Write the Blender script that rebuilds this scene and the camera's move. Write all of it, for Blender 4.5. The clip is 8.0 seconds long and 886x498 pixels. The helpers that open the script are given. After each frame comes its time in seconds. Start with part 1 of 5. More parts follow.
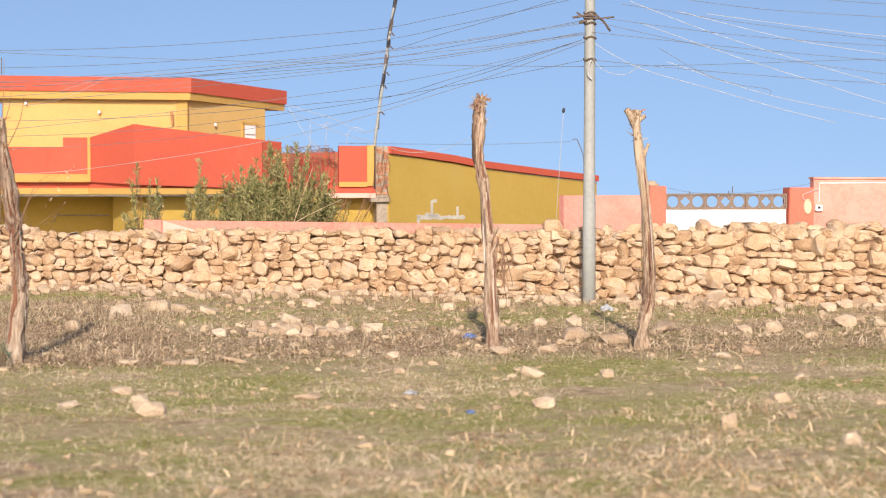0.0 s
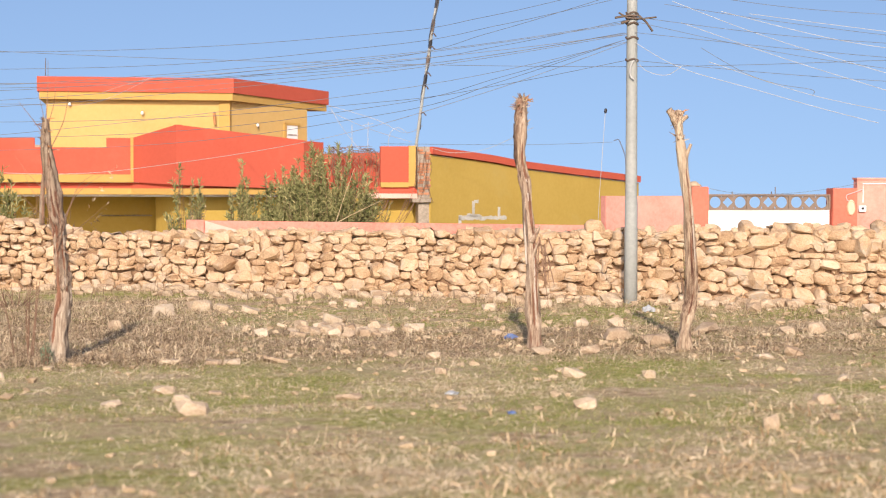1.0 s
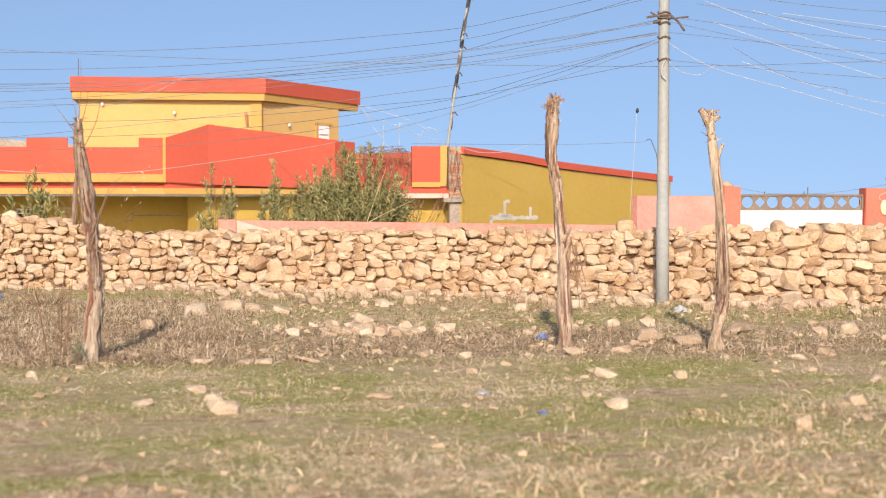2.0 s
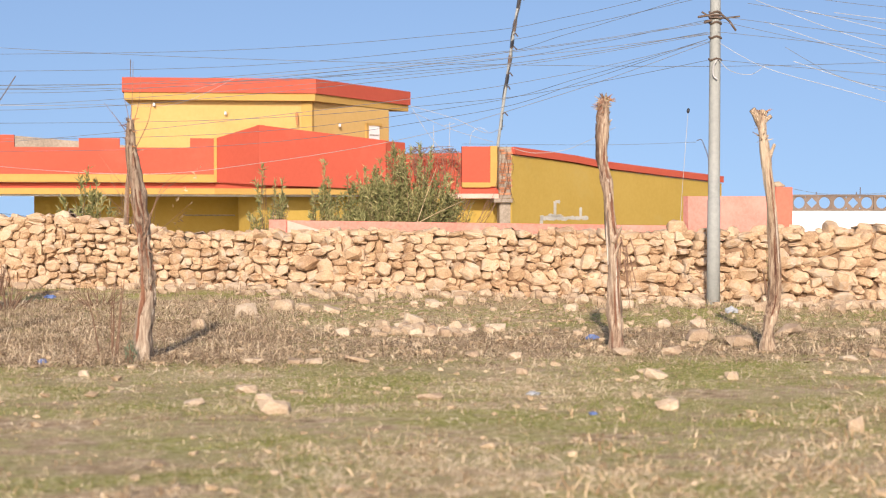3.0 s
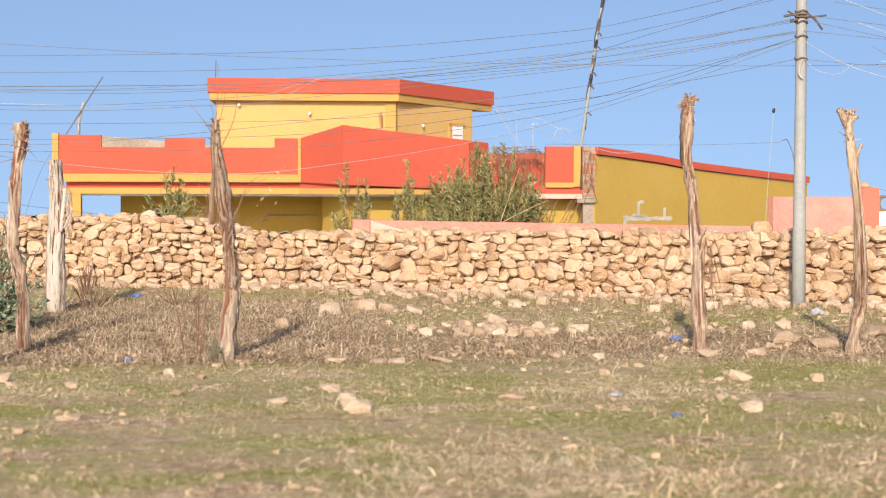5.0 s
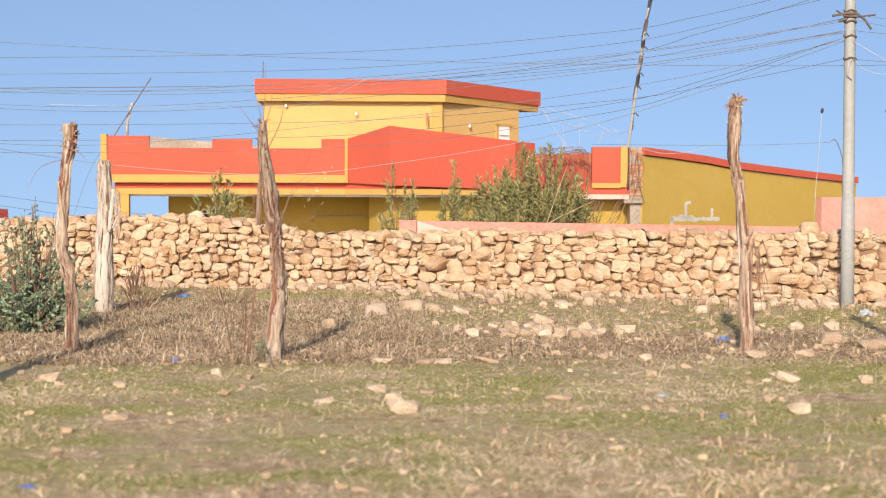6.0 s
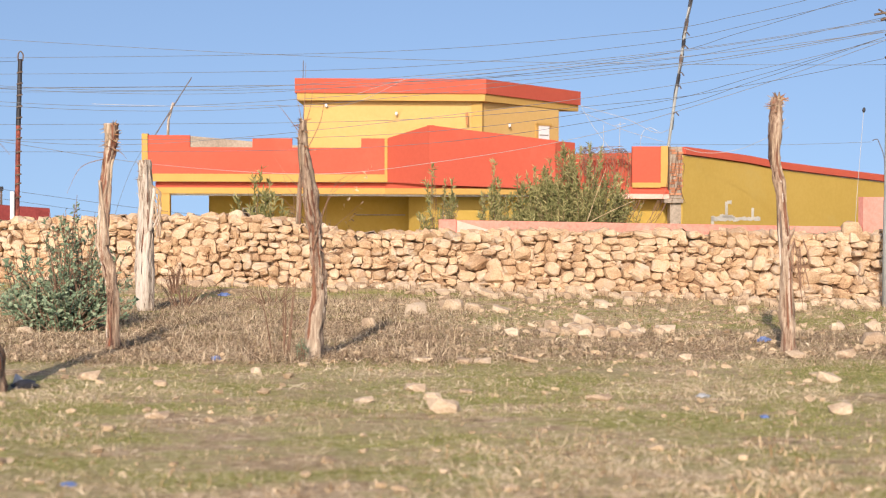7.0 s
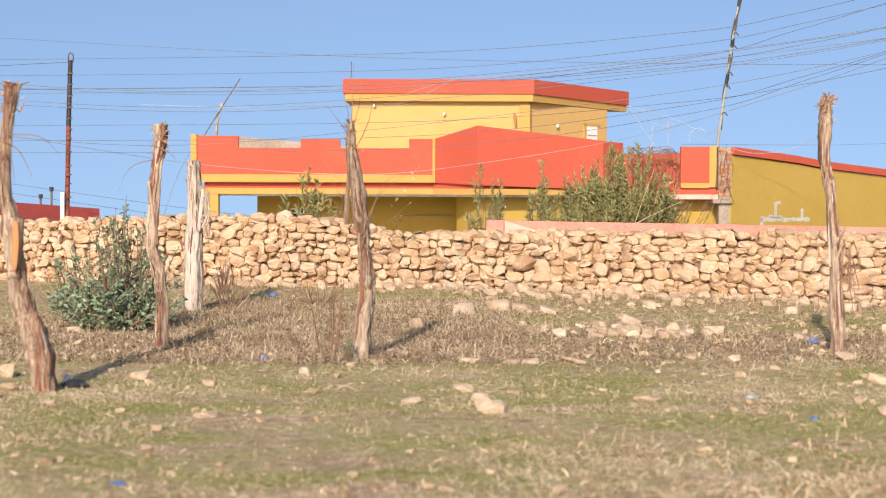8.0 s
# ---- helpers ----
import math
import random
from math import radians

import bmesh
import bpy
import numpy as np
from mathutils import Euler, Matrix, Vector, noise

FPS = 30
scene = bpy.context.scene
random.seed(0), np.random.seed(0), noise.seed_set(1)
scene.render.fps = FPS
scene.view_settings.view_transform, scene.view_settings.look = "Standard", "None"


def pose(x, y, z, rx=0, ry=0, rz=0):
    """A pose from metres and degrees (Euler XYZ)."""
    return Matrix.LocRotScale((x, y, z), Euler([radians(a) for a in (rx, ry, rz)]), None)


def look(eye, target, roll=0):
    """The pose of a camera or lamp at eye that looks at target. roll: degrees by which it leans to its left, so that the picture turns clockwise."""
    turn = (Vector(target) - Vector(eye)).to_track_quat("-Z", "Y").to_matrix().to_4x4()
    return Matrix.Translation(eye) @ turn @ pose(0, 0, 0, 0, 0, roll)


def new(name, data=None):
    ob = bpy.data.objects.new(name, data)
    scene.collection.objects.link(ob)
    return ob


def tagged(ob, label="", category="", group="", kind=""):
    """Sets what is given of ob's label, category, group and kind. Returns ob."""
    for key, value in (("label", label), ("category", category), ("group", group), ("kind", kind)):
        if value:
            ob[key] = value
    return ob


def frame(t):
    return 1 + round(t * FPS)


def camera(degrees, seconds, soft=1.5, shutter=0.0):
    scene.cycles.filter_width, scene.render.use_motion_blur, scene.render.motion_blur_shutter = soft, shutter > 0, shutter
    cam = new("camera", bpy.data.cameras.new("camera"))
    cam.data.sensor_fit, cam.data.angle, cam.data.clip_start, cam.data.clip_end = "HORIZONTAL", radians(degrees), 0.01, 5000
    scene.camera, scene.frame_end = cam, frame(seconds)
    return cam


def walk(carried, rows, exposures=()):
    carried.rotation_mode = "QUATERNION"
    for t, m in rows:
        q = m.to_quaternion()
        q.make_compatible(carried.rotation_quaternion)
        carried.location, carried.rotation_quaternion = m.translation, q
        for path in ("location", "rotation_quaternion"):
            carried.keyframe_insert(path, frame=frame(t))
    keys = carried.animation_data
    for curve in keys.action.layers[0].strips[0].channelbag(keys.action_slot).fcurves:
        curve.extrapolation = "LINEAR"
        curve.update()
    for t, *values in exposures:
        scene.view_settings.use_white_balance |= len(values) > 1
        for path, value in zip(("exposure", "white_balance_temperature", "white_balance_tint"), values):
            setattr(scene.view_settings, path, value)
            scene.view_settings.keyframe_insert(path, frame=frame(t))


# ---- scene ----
# A tripod pan over a field: stone wall, cut trunks, a yellow and red house behind.
cam = camera(27.67, 8.0, soft=1.0)
cam.data.dof.use_dof, cam.data.dof.focus_distance, cam.data.dof.aperture_fstop = True, 31.0, 1.9
EYE = 1.9
ROWS = [
    (0.0, -10.825, -2.007, 0.049),
    (0.5, -9.991, -2.016, 0.042),
    (1.0, -9.502, -1.994, 0.086),
    (2.5, -7.769, -2.008, 0.098),
    (3.0, -6.910, -1.994, 0.118),
    (3.5, -6.304, -1.970, 0.145),
    (4.0, -5.730, -1.993, 0.138),
    (4.5, -5.027, -2.006, 0.181),
    (6.0, -2.783, -1.985, 0.169),
    (6.5, -2.136, -2.006, 0.241),
    (7.0, -1.521, -2.008, 0.207),
    (7.5, -0.826, -2.014, 0.210),
    (8.0, 0.000, -1.999, 0.206),
]
# yaw, pitch and roll of a tripod pan, in degrees
walk(cam, [(t, pose(0, 0, EYE, 0, 0, yaw) @ pose(0, 0, 0, 90 + pitch, 0, 0) @ pose(0, 0, 0, 0, 0, roll)) for t, yaw, pitch, roll in ROWS],
     exposures=[(0.0, 0.33, 6620, 14)])

# ---- light: low winter sun from behind the camera, clear sky ----
SUN_EL, SUN_AZ = 26.5, 191.0
world = bpy.data.worlds.new("sky")
scene.world = world
world.use_nodes = True
wn, wl = world.node_tree.nodes, world.node_tree.links
sky = wn.new("ShaderNodeTexSky")
sky.sky_type, sky.sun_disc = "NISHITA", False
sky.sun_elevation, sky.sun_rotation = radians(SUN_EL), radians(SUN_AZ)
sky.air_density, sky.dust_density, sky.ozone_density = 1.0, 3.4, 3.0
# the clear blue goes on down to the hazy plain below the hilltop
way = wn.new("ShaderNodeTexCoord")
lift = wn.new("ShaderNodeVectorMath")
lift.operation = "ADD"
lift.inputs[1].default_value = (0, 0, 0.215)
wl.new(way.outputs["Generated"], lift.inputs[0])
wl.new(lift.outputs[0], sky.inputs["Vector"])
wl.new(sky.outputs[0], wn["Background"].inputs[0])
wn["Background"].inputs[1].default_value = 0.15
sun = new("sun", bpy.data.lights.new("sun", "SUN"))
sun.data.energy, sun.data.angle, sun.data.color = 4.1, radians(0.5), (1.0, 0.865, 0.72)
ce, sa = math.cos(radians(SUN_EL)), radians(SUN_AZ)
sun.matrix_world = look((60 * ce * math.sin(sa), 60 * ce * math.cos(sa), 60 * math.sin(radians(SUN_EL))), (0, 0, 0))


# ---- materials ----
def ramp(nt, fac, stops):
    r = nt.nodes.new("ShaderNodeValToRGB")
    el = r.color_ramp.elements
    while len(el) < len(stops):
        el.new(0.5)
    for e, (p, c) in zip(el, stops):
        e.position, e.color = p, (*c, 1)
    nt.links.new(fac, r.inputs[0])
    return r.outputs[0]


def noise_tex(nt, vec, scale, detail=4.0, rough=0.6):
    n = nt.nodes.new("ShaderNodeTexNoise")
    n.inputs["Scale"].default_value, n.inputs["Detail"].default_value, n.inputs["Roughness"].default_value = scale, detail, rough
    nt.links.new(vec, n.inputs["Vector"])
    return n.outputs["Fac"]


def mix(nt, fac, a, b, kind="MIX"):
    m = nt.nodes.new("ShaderNodeMix")
    m.data_type, m.blend_type = "RGBA", kind
    for k, v in ((0, fac), (6, a), (7, b)):
        if isinstance(v, bpy.types.NodeSocket):
            nt.links.new(v, m.inputs[k])
        elif isinstance(v, (int, float)):
            m.inputs[k].default_value = v
        else:
            m.inputs[k].default_value = (*v, 1)
    return m.outputs[2]


def surface(name, stops, big=0.6, fine=14.0, stretch=(1, 1, 1), rough=0.85, metal=0.0, bump=0.25, bump_scale=None, vary=0.0, island=0.0,
            stain=None, stain_scale=0.35, stain_edge=(0.52, 0.66), streaks=False):
    """Colour from coarse and fine noise, fine relief, and tone by object or by island."""
    m = bpy.data.materials.new(name)
    m.use_nodes = True
    nt = m.node_tree
    b = nt.nodes["Principled BSDF"]
    geo = nt.nodes.new("ShaderNodeNewGeometry")
    mp = nt.nodes.new("ShaderNodeMapping")
    mp.inputs["Scale"].default_value = stretch
    vec = geo.outputs["Position"]
    nt.links.new(vec, mp.inputs["Vector"])
    vec = mp.outputs[0]
    coarse, small = noise_tex(nt, vec, big), noise_tex(nt, vec, fine, 6.0, 0.65)
    ad = nt.nodes.new("ShaderNodeMath")
    ad.operation = "ADD"
    nt.links.new(coarse, ad.inputs[0]), nt.links.new(small, ad.inputs[1])
    fac = nt.nodes.new("ShaderNodeMath")
    fac.operation = "MULTIPLY"
    fac.inputs[1].default_value = 0.5
    nt.links.new(ad.outputs[0], fac.inputs[0])
    f = fac.outputs[0]
    if vary or island:
        src = nt.nodes.new("ShaderNodeObjectInfo").outputs["Random"] if vary else geo.outputs["Random Per Island"]
        amp = vary or island
        mr = nt.nodes.new("ShaderNodeMapRange")
        mr.inputs["To Min"].default_value, mr.inputs["To Max"].default_value = -amp, amp
        nt.links.new(src, mr.inputs["Value"])
        a2 = nt.nodes.new("ShaderNodeMath")
        a2.operation = "ADD"
        nt.links.new(f, a2.inputs[0]), nt.links.new(mr.outputs[0], a2.inputs[1])
        f = a2.outputs[0]
    col = ramp(nt, f, stops)
    if stain:
        mask = ramp(nt, noise_tex(nt, vec if streaks else geo.outputs["Position"], stain_scale, 6.0, 0.7), [(stain_edge[0], (0, 0, 0)), (stain_edge[1], (1, 1, 1))])
        col = mix(nt, mask, col, stain)
    nt.links.new(col, b.inputs["Base Color"])
    b.inputs["Roughness"].default_value, b.inputs["Metallic"].default_value = rough, metal
    b.inputs["Specular IOR Level"].default_value = 0.25
    if bump:
        bp = nt.nodes.new("ShaderNodeBump")
        bp.inputs["Strength"].default_value, bp.inputs["Distance"].default_value = bump, 0.02
        h = noise_tex(nt, vec, bump_scale or fine, 6.0, 0.7)
        nt.links.new(h, bp.inputs["Height"]), nt.links.new(bp.outputs[0], b.inputs["Normal"])
    return m


LIME = [(0.34, (0.36, 0.225, 0.13)), (0.44, (0.49, 0.335, 0.20)), (0.54, (0.57, 0.41, 0.265)), (0.66, (0.63, 0.49, 0.35))]
M_STONE = surface("limestone", LIME, 3.0, 38, bump=0.9, vary=0.10, stain=(0.52, 0.43, 0.33), stain_scale=2.6, stain_edge=(0.53, 0.66))
M_STONES = surface("limestone_joined", LIME, 3.0, 38, bump=0.9, island=0.10, stain=(0.52, 0.43, 0.33), stain_scale=2.6, stain_edge=(0.53, 0.66))
# core tone darker than the stones, to paint shade into the joints
M_CORE = surface("shade_dark_core", [(0.3, (0.18, 0.11, 0.065)), (0.7, (0.32, 0.21, 0.13))], 2, 18, bump=0.7)
M_ROCK = surface("field_rock", [(0.36, (0.33, 0.235, 0.155)), (0.5, (0.46, 0.355, 0.245)), (0.62, (0.57, 0.465, 0.345))], 4, 45, bump=0.5, vary=0.09)
M_PEBBLE = surface("pebbles", [(0.3, (0.30, 0.215, 0.13)), (0.5, (0.44, 0.33, 0.21)), (0.75, (0.56, 0.44, 0.30))], 2.5, 30, bump=0.4, island=0.2)
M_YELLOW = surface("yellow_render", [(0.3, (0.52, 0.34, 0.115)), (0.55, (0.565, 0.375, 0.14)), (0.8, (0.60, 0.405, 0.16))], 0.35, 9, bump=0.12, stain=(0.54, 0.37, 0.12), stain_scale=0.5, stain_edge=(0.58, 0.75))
# darker mustard paint; also holds part of the porch's shade
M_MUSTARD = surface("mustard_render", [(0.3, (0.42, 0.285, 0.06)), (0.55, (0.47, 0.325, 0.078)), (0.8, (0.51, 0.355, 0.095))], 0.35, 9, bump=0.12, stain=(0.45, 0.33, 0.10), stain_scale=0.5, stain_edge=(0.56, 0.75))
M_TRIM = surface("yellow_trim", [(0.3, (0.46, 0.285, 0.08)), (0.7, (0.52, 0.325, 0.10))], 0.5, 8, bump=0.08)
M_RED = surface("coral_red_render", [(0.3, (0.455, 0.086, 0.051)), (0.55, (0.50, 0.098, 0.059)), (0.8, (0.54, 0.115, 0.07))], 0.35, 9, bump=0.1, stain=(0.52, 0.12, 0.075), stain_scale=0.4, stain_edge=(0.56, 0.75))
M_PINK = surface("pink_render", [(0.38, (0.54, 0.18, 0.135)), (0.5, (0.62, 0.24, 0.185)), (0.64, (0.68, 0.30, 0.24))], 0.5, 12, bump=0.25, stain=(0.68, 0.34, 0.275), stain_scale=0.6, stain_edge=(0.54, 0.66))
M_PINKLIGHT = surface("light_pink_render", [(0.38, (0.56, 0.23, 0.18)), (0.5, (0.63, 0.28, 0.225)), (0.64, (0.68, 0.335, 0.275))], 0.5, 12, bump=0.2, stain=(0.66, 0.34, 0.275), stain_scale=0.6, stain_edge=(0.54, 0.66))
M_PALEPINK = surface("worn_pale_pink", [(0.38, (0.64, 0.38, 0.31)), (0.62, (0.72, 0.48, 0.40))], 1.5, 20, bump=0.3)
M_PIER = surface("red_pier_render", [(0.3, (0.55, 0.13, 0.085)), (0.7, (0.66, 0.19, 0.13))], 0.6, 12, bump=0.15)
M_WHITE = surface("white_paint", [(0.3, (0.74, 0.73, 0.70)), (0.7, (0.82, 0.81, 0.79))], 0.6, 10, bump=0.05, rough=0.6)
M_PATCH = surface("pale_cement", [(0.38, (0.44, 0.42, 0.37)), (0.62, (0.62, 0.60, 0.54))], 2, 20, bump=0.4)
M_CONC = surface("bare_cement", [(0.38, (0.22, 0.18, 0.14)), (0.62, (0.42, 0.36, 0.29))], 0.8, 16, bump=0.4)
M_STEEL = surface("grey_painted_steel", [(0.38, (0.26, 0.275, 0.26)), (0.62, (0.34, 0.35, 0.33))], 0.8, 14, rough=0.6, metal=0.0, bump=0.05)
M_IRON = surface("dark_iron", [(0.3, (0.10, 0.075, 0.06)), (0.7, (0.19, 0.14, 0.11))], 3, 30, rough=0.7, metal=0.3, bump=0.2)
M_MAROON = surface("maroon_paint", [(0.38, (0.15, 0.026, 0.026)), (0.62, (0.225, 0.042, 0.04))], 0.8, 12, bump=0.1)
M_RUST = surface("rusty_red_pole", [(0.42, (0.10, 0.03, 0.025)), (0.58, (0.30, 0.08, 0.055))], 3, 14, rough=0.7, bump=0.2)
M_BLACK = surface("black_plastic", [(0.3, (0.02, 0.02, 0.025)), (0.7, (0.05, 0.05, 0.055))], 3, 30, rough=0.5, bump=0.1)
M_WIRE = surface("black_cable", [(0.3, (0.11, 0.12, 0.14)), (0.7, (0.20, 0.215, 0.24))], 2, 10, rough=0.5, bump=0)
M_WIREL = surface("pale_cable", [(0.3, (0.36, 0.36, 0.36)), (0.7, (0.48, 0.48, 0.47))], 2, 10, rough=0.5, bump=0)
M_GATE = surface("brown_gate_paint", [(0.3, (0.16, 0.12, 0.095)), (0.7, (0.25, 0.19, 0.15))], 2, 20, rough=0.55, bump=0.1)
M_BARK = surface("weathered_trunk", [(0.40, (0.08, 0.043, 0.032)), (0.46, (0.22, 0.14, 0.095)), (0.54, (0.40, 0.30, 0.215)), (0.63, (0.58, 0.475, 0.365))],
                 5.0, 60, stretch=(1, 1, 0.07), bump=1.0, rough=0.9, stain=(0.22, 0.085, 0.05), stain_scale=7.0, stain_edge=(0.54, 0.62), streaks=True)
M_GREYBARK = surface("grey_brown_bark", [(0.39, (0.10, 0.06, 0.045)), (0.46, (0.27, 0.195, 0.14)), (0.54, (0.44, 0.35, 0.26)), (0.63, (0.60, 0.51, 0.40))],
                     5.0, 60, stretch=(1, 1, 0.06), bump=1.0, rough=0.9, stain=(0.25, 0.12, 0.075), stain_scale=6.0, stain_edge=(0.60, 0.68), streaks=True)
M_BARKW = surface("bleached_trunk", [(0.41, (0.14, 0.10, 0.075)), (0.47, (0.42, 0.35, 0.28)), (0.57, (0.60, 0.53, 0.455))], 5, 50, stretch=(1, 1, 0.09), bump=1.0)
M_PALE = surface("pale_trunk", [(0.40, (0.15, 0.09, 0.06)), (0.46, (0.33, 0.235, 0.16)), (0.54, (0.49, 0.38, 0.27)), (0.63, (0.62, 0.51, 0.38))],
                 5.0, 60, stretch=(1, 1, 0.07), bump=1.0, rough=0.9)
M_SEAM = surface("dark_bark_seam", [(0.38, (0.06, 0.028, 0.02)), (0.5, (0.17, 0.075, 0.045)), (0.62, (0.30, 0.15, 0.09))], 6, 50, stretch=(1, 1, 0.1), bump=0.8)
M_CUT = surface("orange_cut_wood", [(0.3, (0.36, 0.15, 0.06)), (0.7, (0.55, 0.29, 0.13))], 3, 26, stretch=(1, 1, 0.15), bump=0.5)
M_DRY = surface("dry_straw", [(0.25, (0.42, 0.325, 0.205)), (0.5, (0.56, 0.455, 0.31)), (0.75, (0.67, 0.57, 0.42))], 1.2, 12, bump=0, island=0.2)
M_HAY = surface("old_hay", [(0.25, (0.26, 0.17, 0.095)), (0.5, (0.47, 0.345, 0.20)), (0.75, (0.66, 0.53, 0.36))], 1.2, 12, bump=0, island=0.3)
M_DEAD = surface("dead_weeds", [(0.25, (0.13, 0.085, 0.055)), (0.5, (0.30, 0.215, 0.135)), (0.75, (0.56, 0.45, 0.31))], 1.2, 12, bump=0, island=0.32)
M_GREEN = surface("short_green_grass", [(0.25, (0.12, 0.14, 0.035)), (0.5, (0.20, 0.22, 0.06)), (0.75, (0.30, 0.29, 0.10))], 1.2, 12, bump=0, island=0.15)
M_LEAF = surface("oleander_leaf", [(0.25, (0.10, 0.112, 0.04)), (0.5, (0.21, 0.212, 0.08)), (0.75, (0.43, 0.375, 0.18))], 1.5, 12, bump=0, island=0.2, rough=0.6)
M_LEAFG = surface("grey_green_leaf", [(0.25, (0.09, 0.135, 0.08)), (0.5, (0.17, 0.235, 0.145)), (0.75, (0.32, 0.385, 0.25))], 1.5, 12, bump=0, island=0.2, rough=0.6)
M_TWIG = surface("brown_twigs", [(0.3, (0.14, 0.08, 0.05)), (0.7, (0.30, 0.19, 0.13))], 3, 20, bump=0, island=0.15)
M_BRICK = surface("bare_brick", [(0.3, (0.36, 0.15, 0.08)), (0.7, (0.52, 0.26, 0.15))], 2, 20, bump=0.3, vary=0.15)
M_BLUE = surface("blue_plastic", [(0.3, (0.09, 0.14, 0.33)), (0.7, (0.17, 0.24, 0.42))], 3, 20, rough=0.5, bump=0.2)
M_BAG = surface("white_plastic", [(0.3, (0.30, 0.32, 0.34)), (0.7, (0.46, 0.48, 0.50))], 3, 20, rough=0.5, bump=0.3)
M_DARKGLASS = surface("dark_glass", [(0.3, (0.03, 0.035, 0.04)), (0.7, (0.05, 0.055, 0.06))], 1, 5, rough=0.12, bump=0)


def ground_material():
    m = bpy.data.materials.new("field_ground")
    m.use_nodes = True
    nt = m.node_tree
    b = nt.nodes["Principled BSDF"]
    geo = nt.nodes.new("ShaderNodeNewGeometry")
    mp = nt.nodes.new("ShaderNodeMapping")
    mp.inputs["Scale"].default_value = (0.6, 1.0, 1.0)
    nt.links.new(geo.outputs["Position"], mp.inputs["Vector"])
    v = mp.outputs[0]
    soil = ramp(nt, noise_tex(nt, v, 9, 8, 0.7), [(0.36, (0.20, 0.135, 0.08)), (0.5, (0.43, 0.315, 0.195)), (0.64, (0.66, 0.53, 0.37))])
    straw = ramp(nt, noise_tex(nt, v, 30, 8, 0.75), [(0.36, (0.28, 0.20, 0.12)), (0.5, (0.56, 0.44, 0.285)), (0.62, (0.76, 0.64, 0.46))])
    green = ramp(nt, noise_tex(nt, v, 22, 8, 0.7), [(0.36, (0.15, 0.145, 0.04)), (0.5, (0.33, 0.32, 0.10)), (0.64, (0.55, 0.50, 0.25))])
    c = mix(nt, ramp(nt, noise_tex(nt, v, 1.6, 9, 0.75), [(0.43, (0, 0, 0)), (0.57, (1, 1, 1))]), soil, straw)
    c = mix(nt, ramp(nt, noise_tex(nt, v, 0.8, 9, 0.75), [(0.42, (0, 0, 0)), (0.56, (1, 1, 1))]), c, green)
    # a bare strip of brown soil runs along the row of trunks
    sep = nt.nodes.new("ShaderNodeSeparateXYZ")
    nt.links.new(geo.outputs["Position"], sep.inputs[0])
    reach = nt.nodes.new("ShaderNodeMapRange")
    reach.inputs["From Min"].default_value, reach.inputs["From Max"].default_value = 18.6, 25.0
    nt.links.new(sep.outputs["Y"], reach.inputs["Value"])
    strip_mask = ramp(nt, reach.outputs[0], [(0.0, (0, 0, 0)), (0.25, (0.8, 0.8, 0.8)), (0.65, (0.8, 0.8, 0.8)), (1.0, (0, 0, 0))])
    broken = ramp(nt, noise_tex(nt, v, 1.1, 8, 0.75), [(0.36, (0, 0, 0)), (0.52, (1, 1, 1))])
    dirt = ramp(nt, noise_tex(nt, v, 16, 8, 0.75), [(0.36, (0.13, 0.085, 0.05)), (0.5, (0.30, 0.21, 0.13)), (0.64, (0.52, 0.40, 0.27))])
    c = mix(nt, mix(nt, 1.0, strip_mask, broken, "MULTIPLY"), c, dirt)
    nt.links.new(c, b.inputs["Base Color"])
    b.inputs["Roughness"].default_value, b.inputs["Specular IOR Level"].default_value = 0.95, 0.1
    bp = nt.nodes.new("ShaderNodeBump")
    bp.inputs["Strength"].default_value, bp.inputs["Distance"].default_value = 0.9, 0.04
    nt.links.new(noise_tex(nt, v, 14, 8, 0.75), bp.inputs["Height"]), nt.links.new(bp.outputs[0], b.inputs["Normal"])
    return m


M_GROUND = ground_material()


# ---- building helpers ----
def part(name, bm, material, parent=None, label="", smooth=False):
    me = bpy.data.meshes.new(name)
    if isinstance(bm, tuple):
        me.from_pydata(bm[0], [], bm[1])
    else:
        bm.normal_update()
        bm.to_mesh(me)
        bm.free()
    me.materials.append(material)
    if smooth:
        me.polygons.foreach_set("use_smooth", [True] * len(me.polygons))
    ob = new(name, me)
    if parent:
        ob.parent = parent
        base = parent.matrix_basis if parent.parent is None else parent.parent.matrix_basis
        if parent.type == "EMPTY":
            ob.matrix_parent_inverse = base.inverted()
    return tagged(ob, label)


def thing(name, place, label, category, group="", kind=""):
    ob = new(name)
    ob.matrix_basis = Matrix.Translation(place)
    ob.empty_display_size = 0.2
    return tagged(ob, label, category, group, kind)


def box(x0, x1, y0, y1, z0, z1, bm=None, bevel=0.0):
    bm = bm or bmesh.new()
    vs = [bm.verts.new((x, y, z)) for z in (z0, z1) for y in (y0, y1) for x in (x0, x1)]
    fs = [bm.faces.new([vs[i] for i in q]) for q in ((0, 2, 3, 1), (4, 5, 7, 6), (0, 1, 5, 4), (2, 6, 7, 3), (0, 4, 6, 2), (1, 3, 7, 5))]
    if bevel:
        bmesh.ops.bevel(bm, geom=list({e for f in fs for e in f.edges}), offset=bevel, segments=2, affect="EDGES")
    return bm


